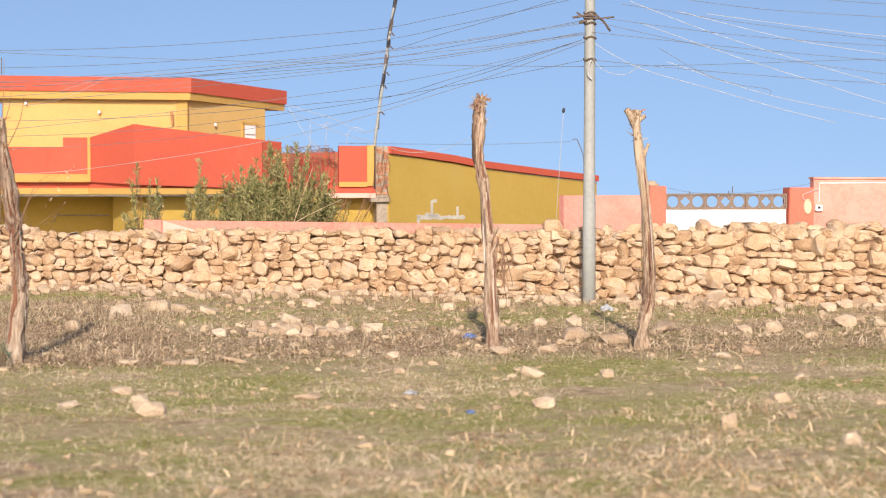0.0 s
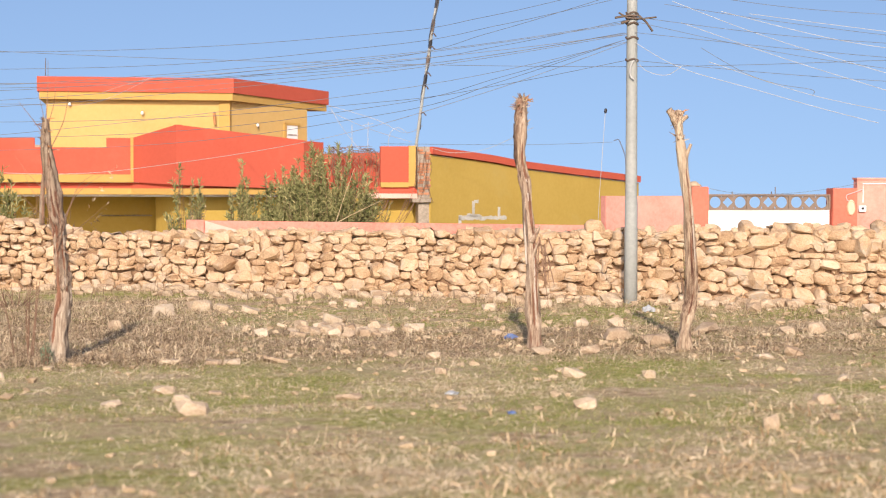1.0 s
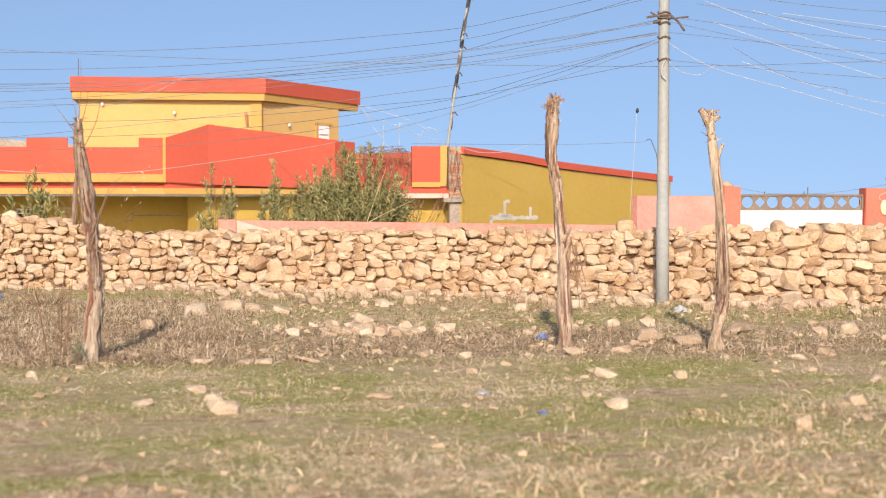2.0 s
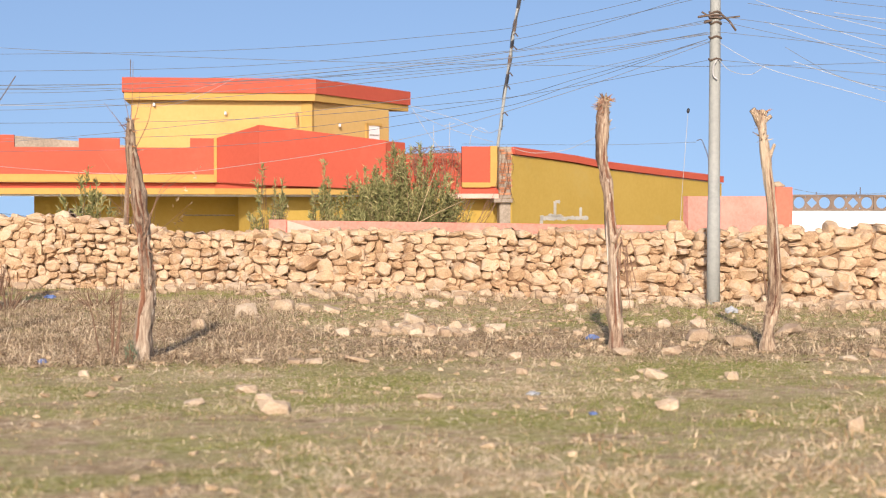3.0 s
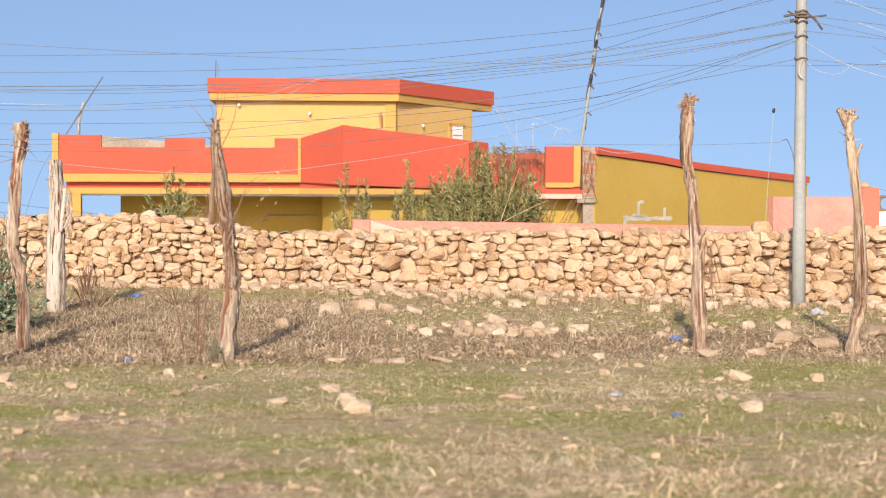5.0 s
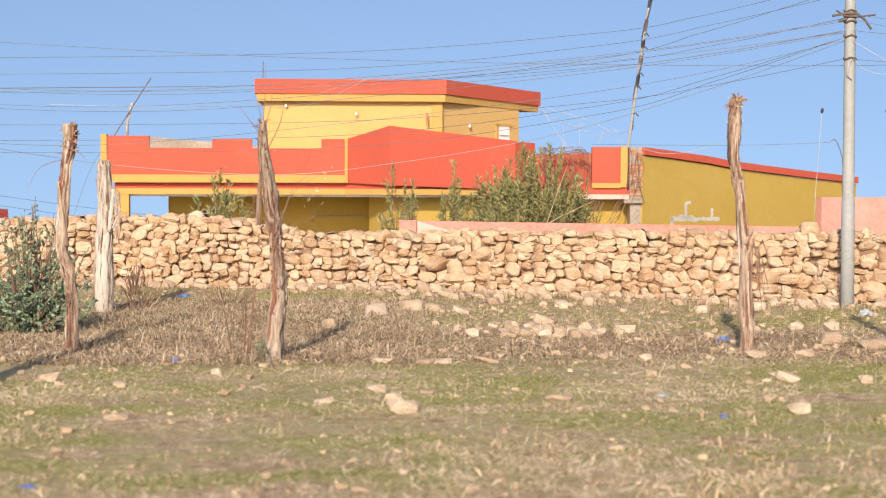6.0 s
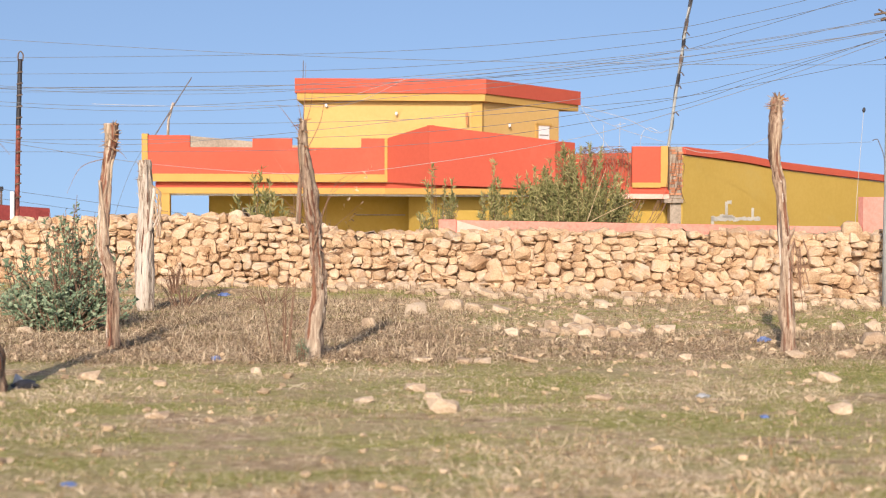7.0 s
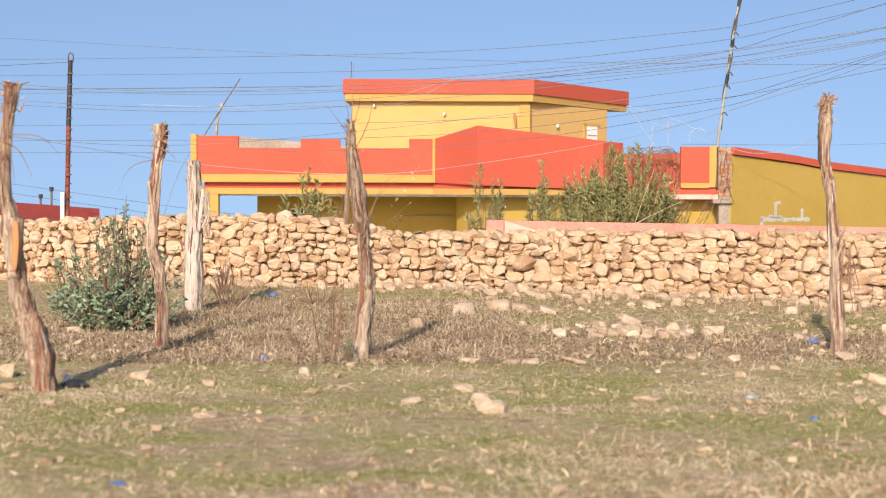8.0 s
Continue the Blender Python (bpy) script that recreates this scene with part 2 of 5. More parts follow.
def slab(plan, z0, z1, bm=None):
    """A prism over a plan polygon (counter-clockwise); z0 and z1 are heights or one height a corner."""
    bm = bm or bmesh.new()
    n = len(plan)
    lo = z0 if isinstance(z0, (list, tuple)) else [z0] * n
    hi = z1 if isinstance(z1, (list, tuple)) else [z1] * n
    a = [bm.verts.new((*p, z)) for p, z in zip(plan, lo)]
    b = [bm.verts.new((*p, z)) for p, z in zip(plan, hi)]
    bm.faces.new(a[::-1]), bm.faces.new(b)
    for i in range(n):
        j = (i + 1) % n
        bm.faces.new((a[i], a[j], b[j], b[i]))
    return bm


def strip(p, q, thick, z0, z1, bm=None):
    """An upright wall from p to q in plan; its thickness goes to the left of that way. z0, z1: one height or one for each end."""
    z0 = z0 if isinstance(z0, tuple) else (z0, z0)
    z1 = z1 if isinstance(z1, tuple) else (z1, z1)
    d = Vector((q[0] - p[0], q[1] - p[1])).normalized()
    n = Vector((-d.y, d.x)) * thick
    return slab([p, q, (q[0] + n.x, q[1] + n.y), (p[0] + n.x, p[1] + n.y)], [z0[0], z0[1], z0[1], z0[0]], [z1[0], z1[1], z1[1], z1[0]], bm)


def tube(pts, radii, sides=8, rough=0.0, bm=None, cap=True, seed=0):
    """A round bar along points, with one radius or one for each point."""
    bm = bm or bmesh.new()
    pts = [Vector(p) for p in pts]
    radii = radii if isinstance(radii, (list, tuple)) else [radii] * len(pts)
    ring0, up = None, None
    for k, p in enumerate(pts):
        d = (pts[min(k + 1, len(pts) - 1)] - pts[max(k - 1, 0)]).normalized()
        if up is None:
            up = Vector((1, 0, 0)) if abs(d.x) < 0.9 else Vector((0, 0, 1))
        u = (up - d * up.dot(d)).normalized()
        w = d.cross(u)
        up = u
        ring = []
        for s in range(sides):
            a = 2 * math.pi * s / sides
            r = radii[k]
            if rough:
                r *= 1 + rough * noise.noise(Vector((1.6 * math.cos(a) + seed, 1.6 * math.sin(a), k * 0.3)))
                r *= 1 + 0.55 * rough * noise.noise(Vector((5.5 * math.cos(a + k * 0.02), 5.5 * math.sin(a + k * 0.02) + seed, k * 0.09)))
            ring.append(bm.verts.new(p + u * (r * math.cos(a)) + w * (r * math.sin(a))))
        if ring0:
            for s in range(sides):
                t = (s + 1) % sides
                bm.faces.new((ring0[s], ring0[t], ring[t], ring[s]))
        elif cap:
            bm.faces.new(ring[::-1])
        ring0 = ring
    if cap:
        bm.faces.new(ring0)
    return bm


def smooth_path(pts, n):
    """Points spread along a smooth curve through the given ones."""
    pts = [Vector(p) for p in pts]
    out = []
    for i in range(len(pts) - 1):
        p0, p1, p2, p3 = pts[max(i - 1, 0)], pts[i], pts[i + 1], pts[min(i + 2, len(pts) - 1)]
        for k in range(n):
            t = k / n
            out.append(0.5 * (2 * p1 + (p2 - p0) * t + (2 * p0 - 5 * p1 + 4 * p2 - p3) * t * t + (3 * p1 - p0 - 3 * p2 + p3) * t ** 3))
    return out + [pts[-1]]


def rock_mesh(seed, size=(1, 1, 1), count=16, square=0.55):
    """An angular stone of the given size: the hull of points on a rounded block."""
    rnd = random.Random(seed)
    bm = bmesh.new()
    for k in range(count):
        v = Vector((rnd.gauss(0, 1), rnd.gauss(0, 1), rnd.gauss(0, 1))).normalized()
        top = max(abs(c) for c in v)
        v = v.lerp(v / top, square) * rnd.uniform(0.42, 0.52)
        bm.verts.new((v.x * size[0], v.y * size[1], v.z * size[2]))
    bmesh.ops.convex_hull(bm, input=bm.verts)
    bmesh.ops.delete(bm, geom=[v for v in bm.verts if not v.link_faces], context="VERTS")
    return bm


def mesh_of(bm, name, material, smooth=True):
    me = bpy.data.meshes.new(name)
    bm.normal_update()
    bm.to_mesh(me)
    bm.free()
    me.materials.append(material)
    if smooth:
        me.polygons.foreach_set("use_smooth", [True] * len(me.polygons))
    return me


# ---- ground ----
WALL_LINE = [(17.0, 22.36), (1.15, 31.4), (-14.0, 35.9)]


def wall_y(x):
    """The stone wall's front face in plan."""
    a, b = (WALL_LINE[0], WALL_LINE[1]) if x > WALL_LINE[1][0] else (WALL_LINE[1], WALL_LINE[2])
    return a[1] + (b[1] - a[1]) * (x - a[0]) / (b[0] - a[0])


def ground_z(x, y):
    w = wall_y(max(-60.0, min(60.0, x)))
    z = 0.035 * noise.noise(Vector((x * 0.5, y * 0.5, 0))) + 0.02 * noise.noise(Vector((x * 1.7, y * 1.7, 3)))
    z += 0.08 * max(0.0, min(1.0, (y - w + 2.2) / 1.8))
    # behind the wall the hilltop falls away
    edge = max(w + 0.8, 36.0)
    if y > edge:
        z -= 0.085 * min(y - edge, 14.0) + 0.035 * max(0.0, y - edge - 14.0)
    return z


def build_ground():
    near_x, near_y = [-16 + 0.28 * i for i in range(136)], [0.0 + 0.28 * i for i in range(140)]
    xs = [-4500, -2000, -900, -400, -180, -80, -40, -24] + near_x + [28, 44, 80, 180, 400, 900, 2000, 4500]
    ys = [-4500, -1500, -500, -150, -50, -15, -5] + near_y + [42, 46, 52, 60, 75, 100, 150, 250, 500, 1000, 2000, 4500]
    verts = [(x, y, ground_z(x, y)) for y in ys for x in xs]
    n = len(xs)
    faces = [(j * n + i, j * n + i + 1, (j + 1) * n + i + 1, (j + 1) * n + i) for j in range(len(ys) - 1) for i in range(n - 1)]
    g = part("ground", (verts, faces), M_GROUND, smooth=True)
    tagged(g, "dry stony field of brown soil, straw and short green grass", "ground", kind="structure")


build_ground()

# ---- house ----
def build_house():
    h = thing("house", (0, 52, -1.25), "yellow and coral red rendered house with flat roofs and stepped parapets", "house")
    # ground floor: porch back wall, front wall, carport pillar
    # the porch wall's deep mustard adds to the shade under the slab
    part("porch_wall", box(-5.62, 0.42, 54.4, 54.7, -1.6, 1.66), M_MUSTARD, h, "mustard yellow porch wall, its shade partly in the colour")
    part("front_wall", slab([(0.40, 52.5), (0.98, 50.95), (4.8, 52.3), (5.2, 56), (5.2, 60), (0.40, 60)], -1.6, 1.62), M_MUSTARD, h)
    part("side_wall", box(-5.62, -5.32, 54.7, 60, -1.6, 1.66), M_YELLOW, h)
    part("pillar", box(-6.78, -6.44, 51.55, 51.9, -1.6, 1.66, bevel=0.012), M_TRIM, h, "square yellow carport pillar")
    win = part("window", box(-4.62, -4.18, 54.34, 54.40, 0.75, 1.22), M_WHITE, h, "small white porch window")
    part("pane", box(-4.57, -4.23, 54.325, 54.338, 0.80, 1.17), M_DARKGLASS, win)
    # roof slab with its layered fascia
    def grown(d):
        return [(-6.98 - d, 51.55 - d), (-0.30, 51.55 - d), (0.93, 50.12 - d), (4.50 + d, 51.42 - d), (5.10 + d, 52.1 - d), (5.75 + d, 60.5), (-6.98 - d, 60.5)]
    part("roof_slab", slab(grown(-0.16), 1.60, 2.10), M_WHITE, h, "white-painted soffit slab")
    part("lower_fascia", slab(grown(0.02), 1.66, 1.83), M_TRIM, h, "thin yellow fascia band")
    part("middle_fascia", slab(grown(-0.12), 1.83, 1.99), M_RED, h, "thin coral red fascia band")
    # long stepped parapet over the carport and porch
    p = part("parapet", strip((-7.05, 51.5), (-5.86, 51.5), 0.18, 2.22, 3.32, strip((-5.86, 51.5), (-4.08, 51.5), 0.18, 2.22, 2.98)), M_RED, h, "coral red stepped parapet")
    for a, b, z in ((-4.08, -2.95, 3.24), (-2.95, -0.98, 2.98), (-0.98, -0.30, 3.25)):
        part("parapet_step", strip((a, 51.5), (b, 51.5), 0.18, 2.22, z), M_RED, p)
    part("end_strip", box(-7.22, -7.05, 51.44, 51.75, 2.02, 3.36), M_TRIM, p, "upright yellow end strip")
    part("lower_band", box(-7.05, -0.30, 51.44, 51.68, 2.0, 2.22), M_TRIM, p, "yellow band under the parapet")
    part("corner_strip", box(-0.31, -0.23, 51.44, 51.68, 2.0, 3.27), M_TRIM, p, "narrow upright yellow strip")
    # angled parapet with its highest point over the corner
    q = part("angled_parapet", strip((-0.23, 51.47), (0.941, 50.0), 0.2, (2.0, 1.93), (3.26, 3.585)), M_RED, h, "tall coral red parapet with a raised corner")
    part("long_side", strip((0.941, 50.0), (4.565, 51.3), 0.2, (1.93, 1.81), (3.585, 3.21)), M_RED, q)
    part("short_step", strip((4.575, 51.4), (5.19, 52.0), 0.2, 1.81, (3.20, 3.165)), M_RED, q)
    part("rear_parapet", strip((5.8, 58.0), (7.75, 58.0), 0.2, 1.8, (2.95, 3.0)), M_RED, h, "low coral red parapet under bare vines")
    part("return_wall", strip((5.19, 52.0), (5.75, 58.0), 0.2, 1.81, (3.165, 2.95)), M_RED, h)
    part("rear_wall", strip((4.9, 58.05), (8.3, 58.05), 0.2, -1.6, 1.8), M_YELLOW, h)
    part("conduit", tube([(-1.2, 54.36, 1.02), (0.3, 54.36, 1.02)], 0.02, 6), M_CONC, h, "thin grey conduit on the porch wall")
    part("back_parapet", strip((-7.0, 60.3), (-2.9, 60.3), 0.2, 2.1, (3.55, 3.2)), M_CONC, h, "bare cement back parapet")
    # upper room
    u = part("upper_wall", slab([(-2.71, 53.3), (2.53, 53.3), (5.07, 55.9), (5.07, 60.4), (-2.71, 60.4)], 2.1, [4.40, 4.40, 4.27, 4.3, 4.40]), M_YELLOW, h, "yellow rendered upper room")
    part("corner_pilaster", slab([(2.24, 53.24), (2.56, 53.24), (2.62, 53.4), (2.24, 53.4)], 2.1, 4.40), M_TRIM, u)
    part("upper_roof", slab([(-2.96, 53.0), (2.66, 53.0), (5.86, 57.0), (-2.96, 60.8)], [4.62, 4.62, 4.47, 4.62], [5.045, 5.045, 4.90, 5.045]), M_RED, h, "coral red flat roof edge")
    part("roof_band", slab([(-2.90, 53.05), (2.63, 53.05), (5.79, 57.0), (-2.90, 60.75)], [4.40, 4.40, 4.27, 4.40], [4.62, 4.62, 4.47, 4.62]), M_TRIM, h, "yellow band under the roof edge")
    d = Vector((2.54, 2.6)).normalized()
    n = Vector((d.y, -d.x))

    def on_side(s, out=0.0):
        return (2.53 + d.x * s + n.x * out, 53.3 + d.y * s + n.y * out)
    w = part("upper_window", strip(on_side(2.6, 0.03), on_side(3.14, 0.03), 0.1, 3.20, 3.76), M_WHITE, h, "white window in the side wall")
    part("slat", strip(on_side(2.66, 0.05), on_side(3.08, 0.05), 0.03, 3.46, 3.49), M_CONC, w)
    part("surround", strip(on_side(2.5, 0.05), on_side(2.6, 0.05), 0.12, 3.1, 3.83, strip(on_side(2.5, 0.05), on_side(3.24, 0.05), 0.12, 3.76, 3.84)), M_TRIM, w)
    for place in ((-2.05, 53.22, 4.26), (0.02, 53.22, 4.02), (*on_side(1.2, 0.08), 3.72)):
        lamp = part("wall_lamp", tube([(place[0], place[1] + 0.1, place[2] + 0.05), (place[0], place[1] - 0.02, place[2] + 0.05)], 0.025, 8), M_BLACK, h, "small bulb lamp on the upper wall")
        part("bulb", tube([(place[0], place[1] - 0.03, place[2] + 0.06), (place[0], place[1] - 0.03, place[2]), (place[0], place[1] - 0.03, place[2] - 0.03), (place[0], place[1] - 0.03, place[2] - 0.055)], [0.02, 0.045, 0.04, 0.012], 8), M_WHITE, lamp, smooth=True)
    part("drain_pipe", tube([(2.1, 53.2, 4.05), (2.1, 53.1, 3.95), (2.12, 53.16, 3.7)], 0.04, 8), M_CUT, h, "short orange drain spout")
    # right-hand front block with brick pier
    b = part("right_parapet", box(7.12, 7.98, 54.0, 54.2, 2.02, 3.11), M_RED, h, "square coral red parapet panel")
    part("border", box(7.98, 8.19, 53.96, 54.2, 1.90, 3.13), M_TRIM, b)
    part("lower_border", box(7.12, 7.98, 53.96, 54.2, 1.87, 2.02), M_TRIM, b)
    part("recess", box(6.7, 8.2, 54.05, 54.3, 1.79, 1.90), M_RED, h)
    part("right_slab", box(6.6, 8.3, 53.85, 56, 1.54, 1.68), M_PALEPINK, h, "pale slab edge with a red band")
    part("slab_band", box(6.6, 8.25, 53.92, 56, 1.685, 1.80), M_RED, h)
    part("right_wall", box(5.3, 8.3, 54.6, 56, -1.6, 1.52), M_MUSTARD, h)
    pier = part("brick_pier", box(8.22, 8.60, 53.82, 54.4, 1.55, 3.10), M_CONC, h, "unplastered brick and cement pier")
    part("pier_foot", box(8.25, 8.62, 53.84, 54.4, -1.6, 1.40), M_CONC, h)
    part("pier_ledge", box(8.05, 8.62, 53.7, 54.4, 1.42, 1.54), M_CONC, h)
    brick = mesh_of(box(-0.085, 0.085, -0.03, 0.03, -0.032, 0.032, bevel=0.006), "brick", M_BRICK, False)
    rnd = random.Random(5)
    for r in range(17):
        for c in range(2):
            if rnd.random() < 0.2:
                continue
            o = new("brick", brick)
            o.parent = pier
            o.location = (8.315 + 0.19 * c + (0.04 if r % 2 else -0.01), 53.81 + rnd.uniform(-0.008, 0.008), 1.68 + 0.082 * r)
    return h


def build_annex():
    """Long yellow side building with a sloping red coping."""
    a = thing("annex", (12, 58, -1.25), "long yellow rendered side building with a sloping red coping", "building")
    line = [((8.62, 53.8), 3.10), ((9.70, 54.85), 3.01), ((11.02, 56.14), 2.88), ((12.06, 57.15), 2.735), ((13.39, 58.45), 2.62), ((14.93, 59.94), 2.49), ((17.58, 62.52), 2.28)]
    for (p, z), (q, y) in zip(line, line[1:]):
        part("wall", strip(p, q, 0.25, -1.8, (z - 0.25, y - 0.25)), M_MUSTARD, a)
        d = (Vector(q) - Vector(p)).normalized()
        o = Vector((d.y, -d.x)) * 0.09
        part("coping", strip((p[0] + o.x, p[1] + o.y), (q[0] + o.x, q[1] + o.y), 0.35, (z - 0.22, y - 0.22), (z, y)), M_RED, a, "coral red coping")
    part("rear_wall", box(8.7, 17.6, 64.6, 64.8, -2.5, 2.0), M_YELLOW, a)
    part("end_wall", strip((8.95, 64.6), (8.95, 54.4), 0.25, -2.5, (2.0, 2.8)), M_YELLOW, a)
    part("roof", slab([(8.95, 54.4), (17.3, 62.6), (17.3, 64.6), (8.95, 64.6)], [2.6, 1.85, 1.8, 1.85], [2.72, 1.97, 1.92, 1.97]), M_CONC, a, "flat cement roof")
    # cement repair patch with two rising strokes
    dx, dy = 0.714, 0.70
    bm = bmesh.new()
    smear = random.Random(14)
    for s0, s1, z0, z1 in ((1.45, 2.7, 0.86, 0.99), (2.6, 4.2, 0.85, 0.96), (4.1, 6.0, 0.84, 0.90), (1.45, 1.60, 0.62, 0.97), (1.9, 2.6, 0.97, 1.04), (2.18, 2.32, 1.0, 1.44), (2.28, 2.52, 1.37, 1.46), (3.6, 3.74, 0.94, 1.24)):
        count = max(2, int((s1 - s0) / 0.12))
        edge = [(z0 + smear.uniform(-0.03, 0.02), z1 + smear.uniform(-0.02, 0.03)) for k in range(count + 1)]
        for k in range(count):
            near, far = s0 + (s1 - s0) * k / count, s0 + (s1 - s0) * (k + 1) / count
            strip((8.62 + dx * near + 0.006, 53.8 + dy * near - 0.012), (8.62 + dx * far + 0.006, 53.8 + dy * far - 0.012), 0.01, (edge[k][0], edge[k + 1][0]), (edge[k][1], edge[k + 1][1]), bm)
    part("cement_patch", bm, M_PATCH, a, "grey cement repair strokes on the yellow wall")
    return a


build_house()
build_annex()


# ---- pink garden wall, gate ----
def build_pink_wall():
    w = thing("garden_wall", (6, 42, -0.8), "low pink rendered garden wall with worn plaster", "wall", kind="structure")
    part("low_wall", strip((1.06, 42.3), (10.6, 40.6), 0.2, -1.6, (1.10, 1.0)), M_PINK, w)
    part("worn_patch", strip((1.45, 42.215), (2.45, 42.037), 0.02, 0.3, (1.09, 0.80)), M_PALEPINK, w, "pale worn plaster")
    part("end_pier", box(1.02, 1.42, 42.15, 42.6, -1.6, 1.11), M_PINK, w)
    part("high_wall", strip((11.25, 43.0), (13.80, 43.95), 0.2, -1.6, 1.67), M_PINKLIGHT, w)
    part("rest_wall", strip((10.6, 40.6), (11.2, 43.0), 0.2, -1.6, 1.0), M_PINK, w)
    return w


def build_gate():
    g = thing("metal_gate", (15.8, 44.1, -0.8), "white and brown metal gate with a pierced top band", "gate")
    part("lower_panel", box(14.21, 17.46, 44.05, 44.09, -0.6, 1.33), M_WHITE, g, "plain white sheet panel")
    for k in range(15):
        part("rib", box(14.32 + 0.21 * k, 14.345 + 0.21 * k, 44.035, 44.05, -0.6, 1.31), M_WHITE, g)
    frame_bm = box(14.19, 17.47, 44.02, 44.10, 1.66, 1.71)
    box(14.19, 17.47, 44.02, 44.10, 1.31, 1.35, frame_bm)
    for x in (14.19, 15.23, 16.35, 17.43):
        box(x, x + 0.045, 44.02, 44.10, 1.35, 1.66, frame_bm)
    part("band_frame", frame_bm, M_GATE, g, "brown band frame")
    # pierced sheet: round and diamond holes between the uprights
    for x0, x1 in ((14.235, 15.23), (15.275, 16.35), (16.395, 17.43)):
        c = (x1 - x0) / 3
        for k in range(3):
            a, z0, z1 = x0 + c * k, 1.35, 1.66
            bm = bmesh.new()
            cx, cz = a + c / 2, (z0 + z1) / 2
            rim, outer = [], []
            for s in range(24):
                t = 2 * math.pi * s / 24
                co, si = math.cos(t), math.sin(t)
                m = max(abs(co) / (c / 2), abs(si) / ((z1 - z0) / 2))
                outer.append((cx + co / m, cz + si / m))
                r = 0.145 if k != 1 else 0.135 / (abs(co) + abs(si))
                rim.append((cx + co * r, cz + si * r))
            for y in (44.05, 44.065):
                A = [bm.verts.new((p[0], y, p[1])) for p in outer]
                B = [bm.verts.new((p[0], y, p[1])) for p in rim]
                for s in range(24):
                    f = (A[s], A[(s + 1) % 24], B[(s + 1) % 24], B[s])
                    bm.faces.new(f if y < 44.06 else f[::-1])
            part("pierced_panel", bm, M_GATE, g)
    for x in (14.85, 15.9, 16.0):
        part("spike", tube([(x, 44.06, 1.7), (x, 44.06, 1.78 if x < 15.95 else 1.9)], 0.012, 6), M_IRON, g)
    return g


def build_gate_piers():
    p = thing("gate_pier", (13.95, 44, -0.8), "red rendered gate pier with a loose stone on top", "pier", "gate piers")
    part("shaft", box(13.74, 14.18, 43.9, 44.4, -1.2, 1.90, bevel=0.015), M_PIER, p)
    s = part("cap_stone", rock_mesh(91, (0.38, 0.32, 0.16)), M_ROCK, None, "", True)
    s.location = (13.88, 44.1, 1.965)
    tagged(s, "loose yellowish stone lying on the gate pier", "stone")
    q = thing("gate_pier", (17.8, 44, -0.8), "red rendered gate pier beside the pink wall", "pier", "gate piers")
    part("shaft", box(17.5, 18.16, 43.9, 44.4, -1.2, 1.87, bevel=0.015), M_PIER, q)
    w = thing("yard_wall", (20, 44.3, -0.8), "high pink rendered yard wall beside the gate", "wall")
    part("wall", box(18.17, 26, 43.95, 44.2, -1.2, 2.09), M_PINKLIGHT, w)
    part("coping", box(18.15, 26, 43.91, 44.24, 2.09, 2.14), M_PINKLIGHT, w)
    part("conduit", tube([(18.32, 43.93, 1.5), (18.32, 43.93, 1.98), (20.0, 43.93, 1.99), (26, 43.93, 2.0)], 0.018, 6), M_WHITE, w, "white cable conduit")
    mb = thing("meter_box", (18.27, 43.9, 1.3), "small white electric box on the pink wall", "electric box")
    part("case", box(18.19, 18.38, 43.85, 43.95, 1.26, 1.42, bevel=0.01), M_WHITE, mb)
    part("dial", box(18.25, 18.32, 43.842, 43.85, 1.32, 1.38), M_BLACK, mb)
    o = thing("oval_plaque", (17.96, 43.88, 1.35), "oval woven straw plaque hung on the gate pier", "plaque")
    bm = bmesh.new()
    ring = []
    for k, (r, y) in enumerate(((1.0, 43.9), (1.0, 43.86), (0.86, 43.84), (0.8, 43.86), (0.3, 43.85))):
        now = [bm.verts.new((17.98 + 0.11 * r * math.cos(2 * math.pi * s / 20), y, 1.37 + 0.2 * r * math.sin(2 * math.pi * s / 20))) for s in range(20)]
        if ring:
            for s in range(20):
                bm.faces.new((ring[s], ring[(s + 1) % 20], now[(s + 1) % 20], now[s]))
        ring = now
    bm.faces.new(ring)
    part("weave", bm, M_DRY, o)
    part("hanging_cable", tube(smooth_path([(18.3, 43.9, 1.84), (18.0, 43.87, 1.74), (17.85, 43.87, 1.68), (17.86, 43.87, 1.58), (17.95, 43.87, 1.52)], 5), 0.012, 5), M_WIREL, o)


build_pink_wall()
build_gate()
build_gate_piers()


# ---- far left red-roofed building ----
def build_far_building():
    f = thing("far_building", (-11, 50, -1.5), "low far building with a dark red roof edge", "building")
    part("wall", strip((-17, 48.6), (-9.62, 50.1), 0.3, -3, (1.3, 0.85)), M_CONC, f, "dull brown wall")
    part("roof_edge", strip((-17, 48.5), (-9.55, 50.0), 0.4, (1.30, 0.85), (1.80, 1.24)), M_MAROON, f, "dark red sloping roof edge")
    for x in (-11.15, -10.85, -10.45):
        v = thing("roof_vent", (x, 49.85, 1.3), "small black vent on the red roof", "vent", "roof vents")
        tall = 0.36 if x == -10.85 else 0.16
        part("stem", tube([(x, 49.85, 1.28), (x, 49.85, 1.42 + tall)], 0.03, 6), M_IRON, v)
        part("head", tube([(x, 49.85, 1.36 + tall), (x, 49.85, 1.48 + tall)], 0.06, 8), M_BLACK, v)


build_far_building()


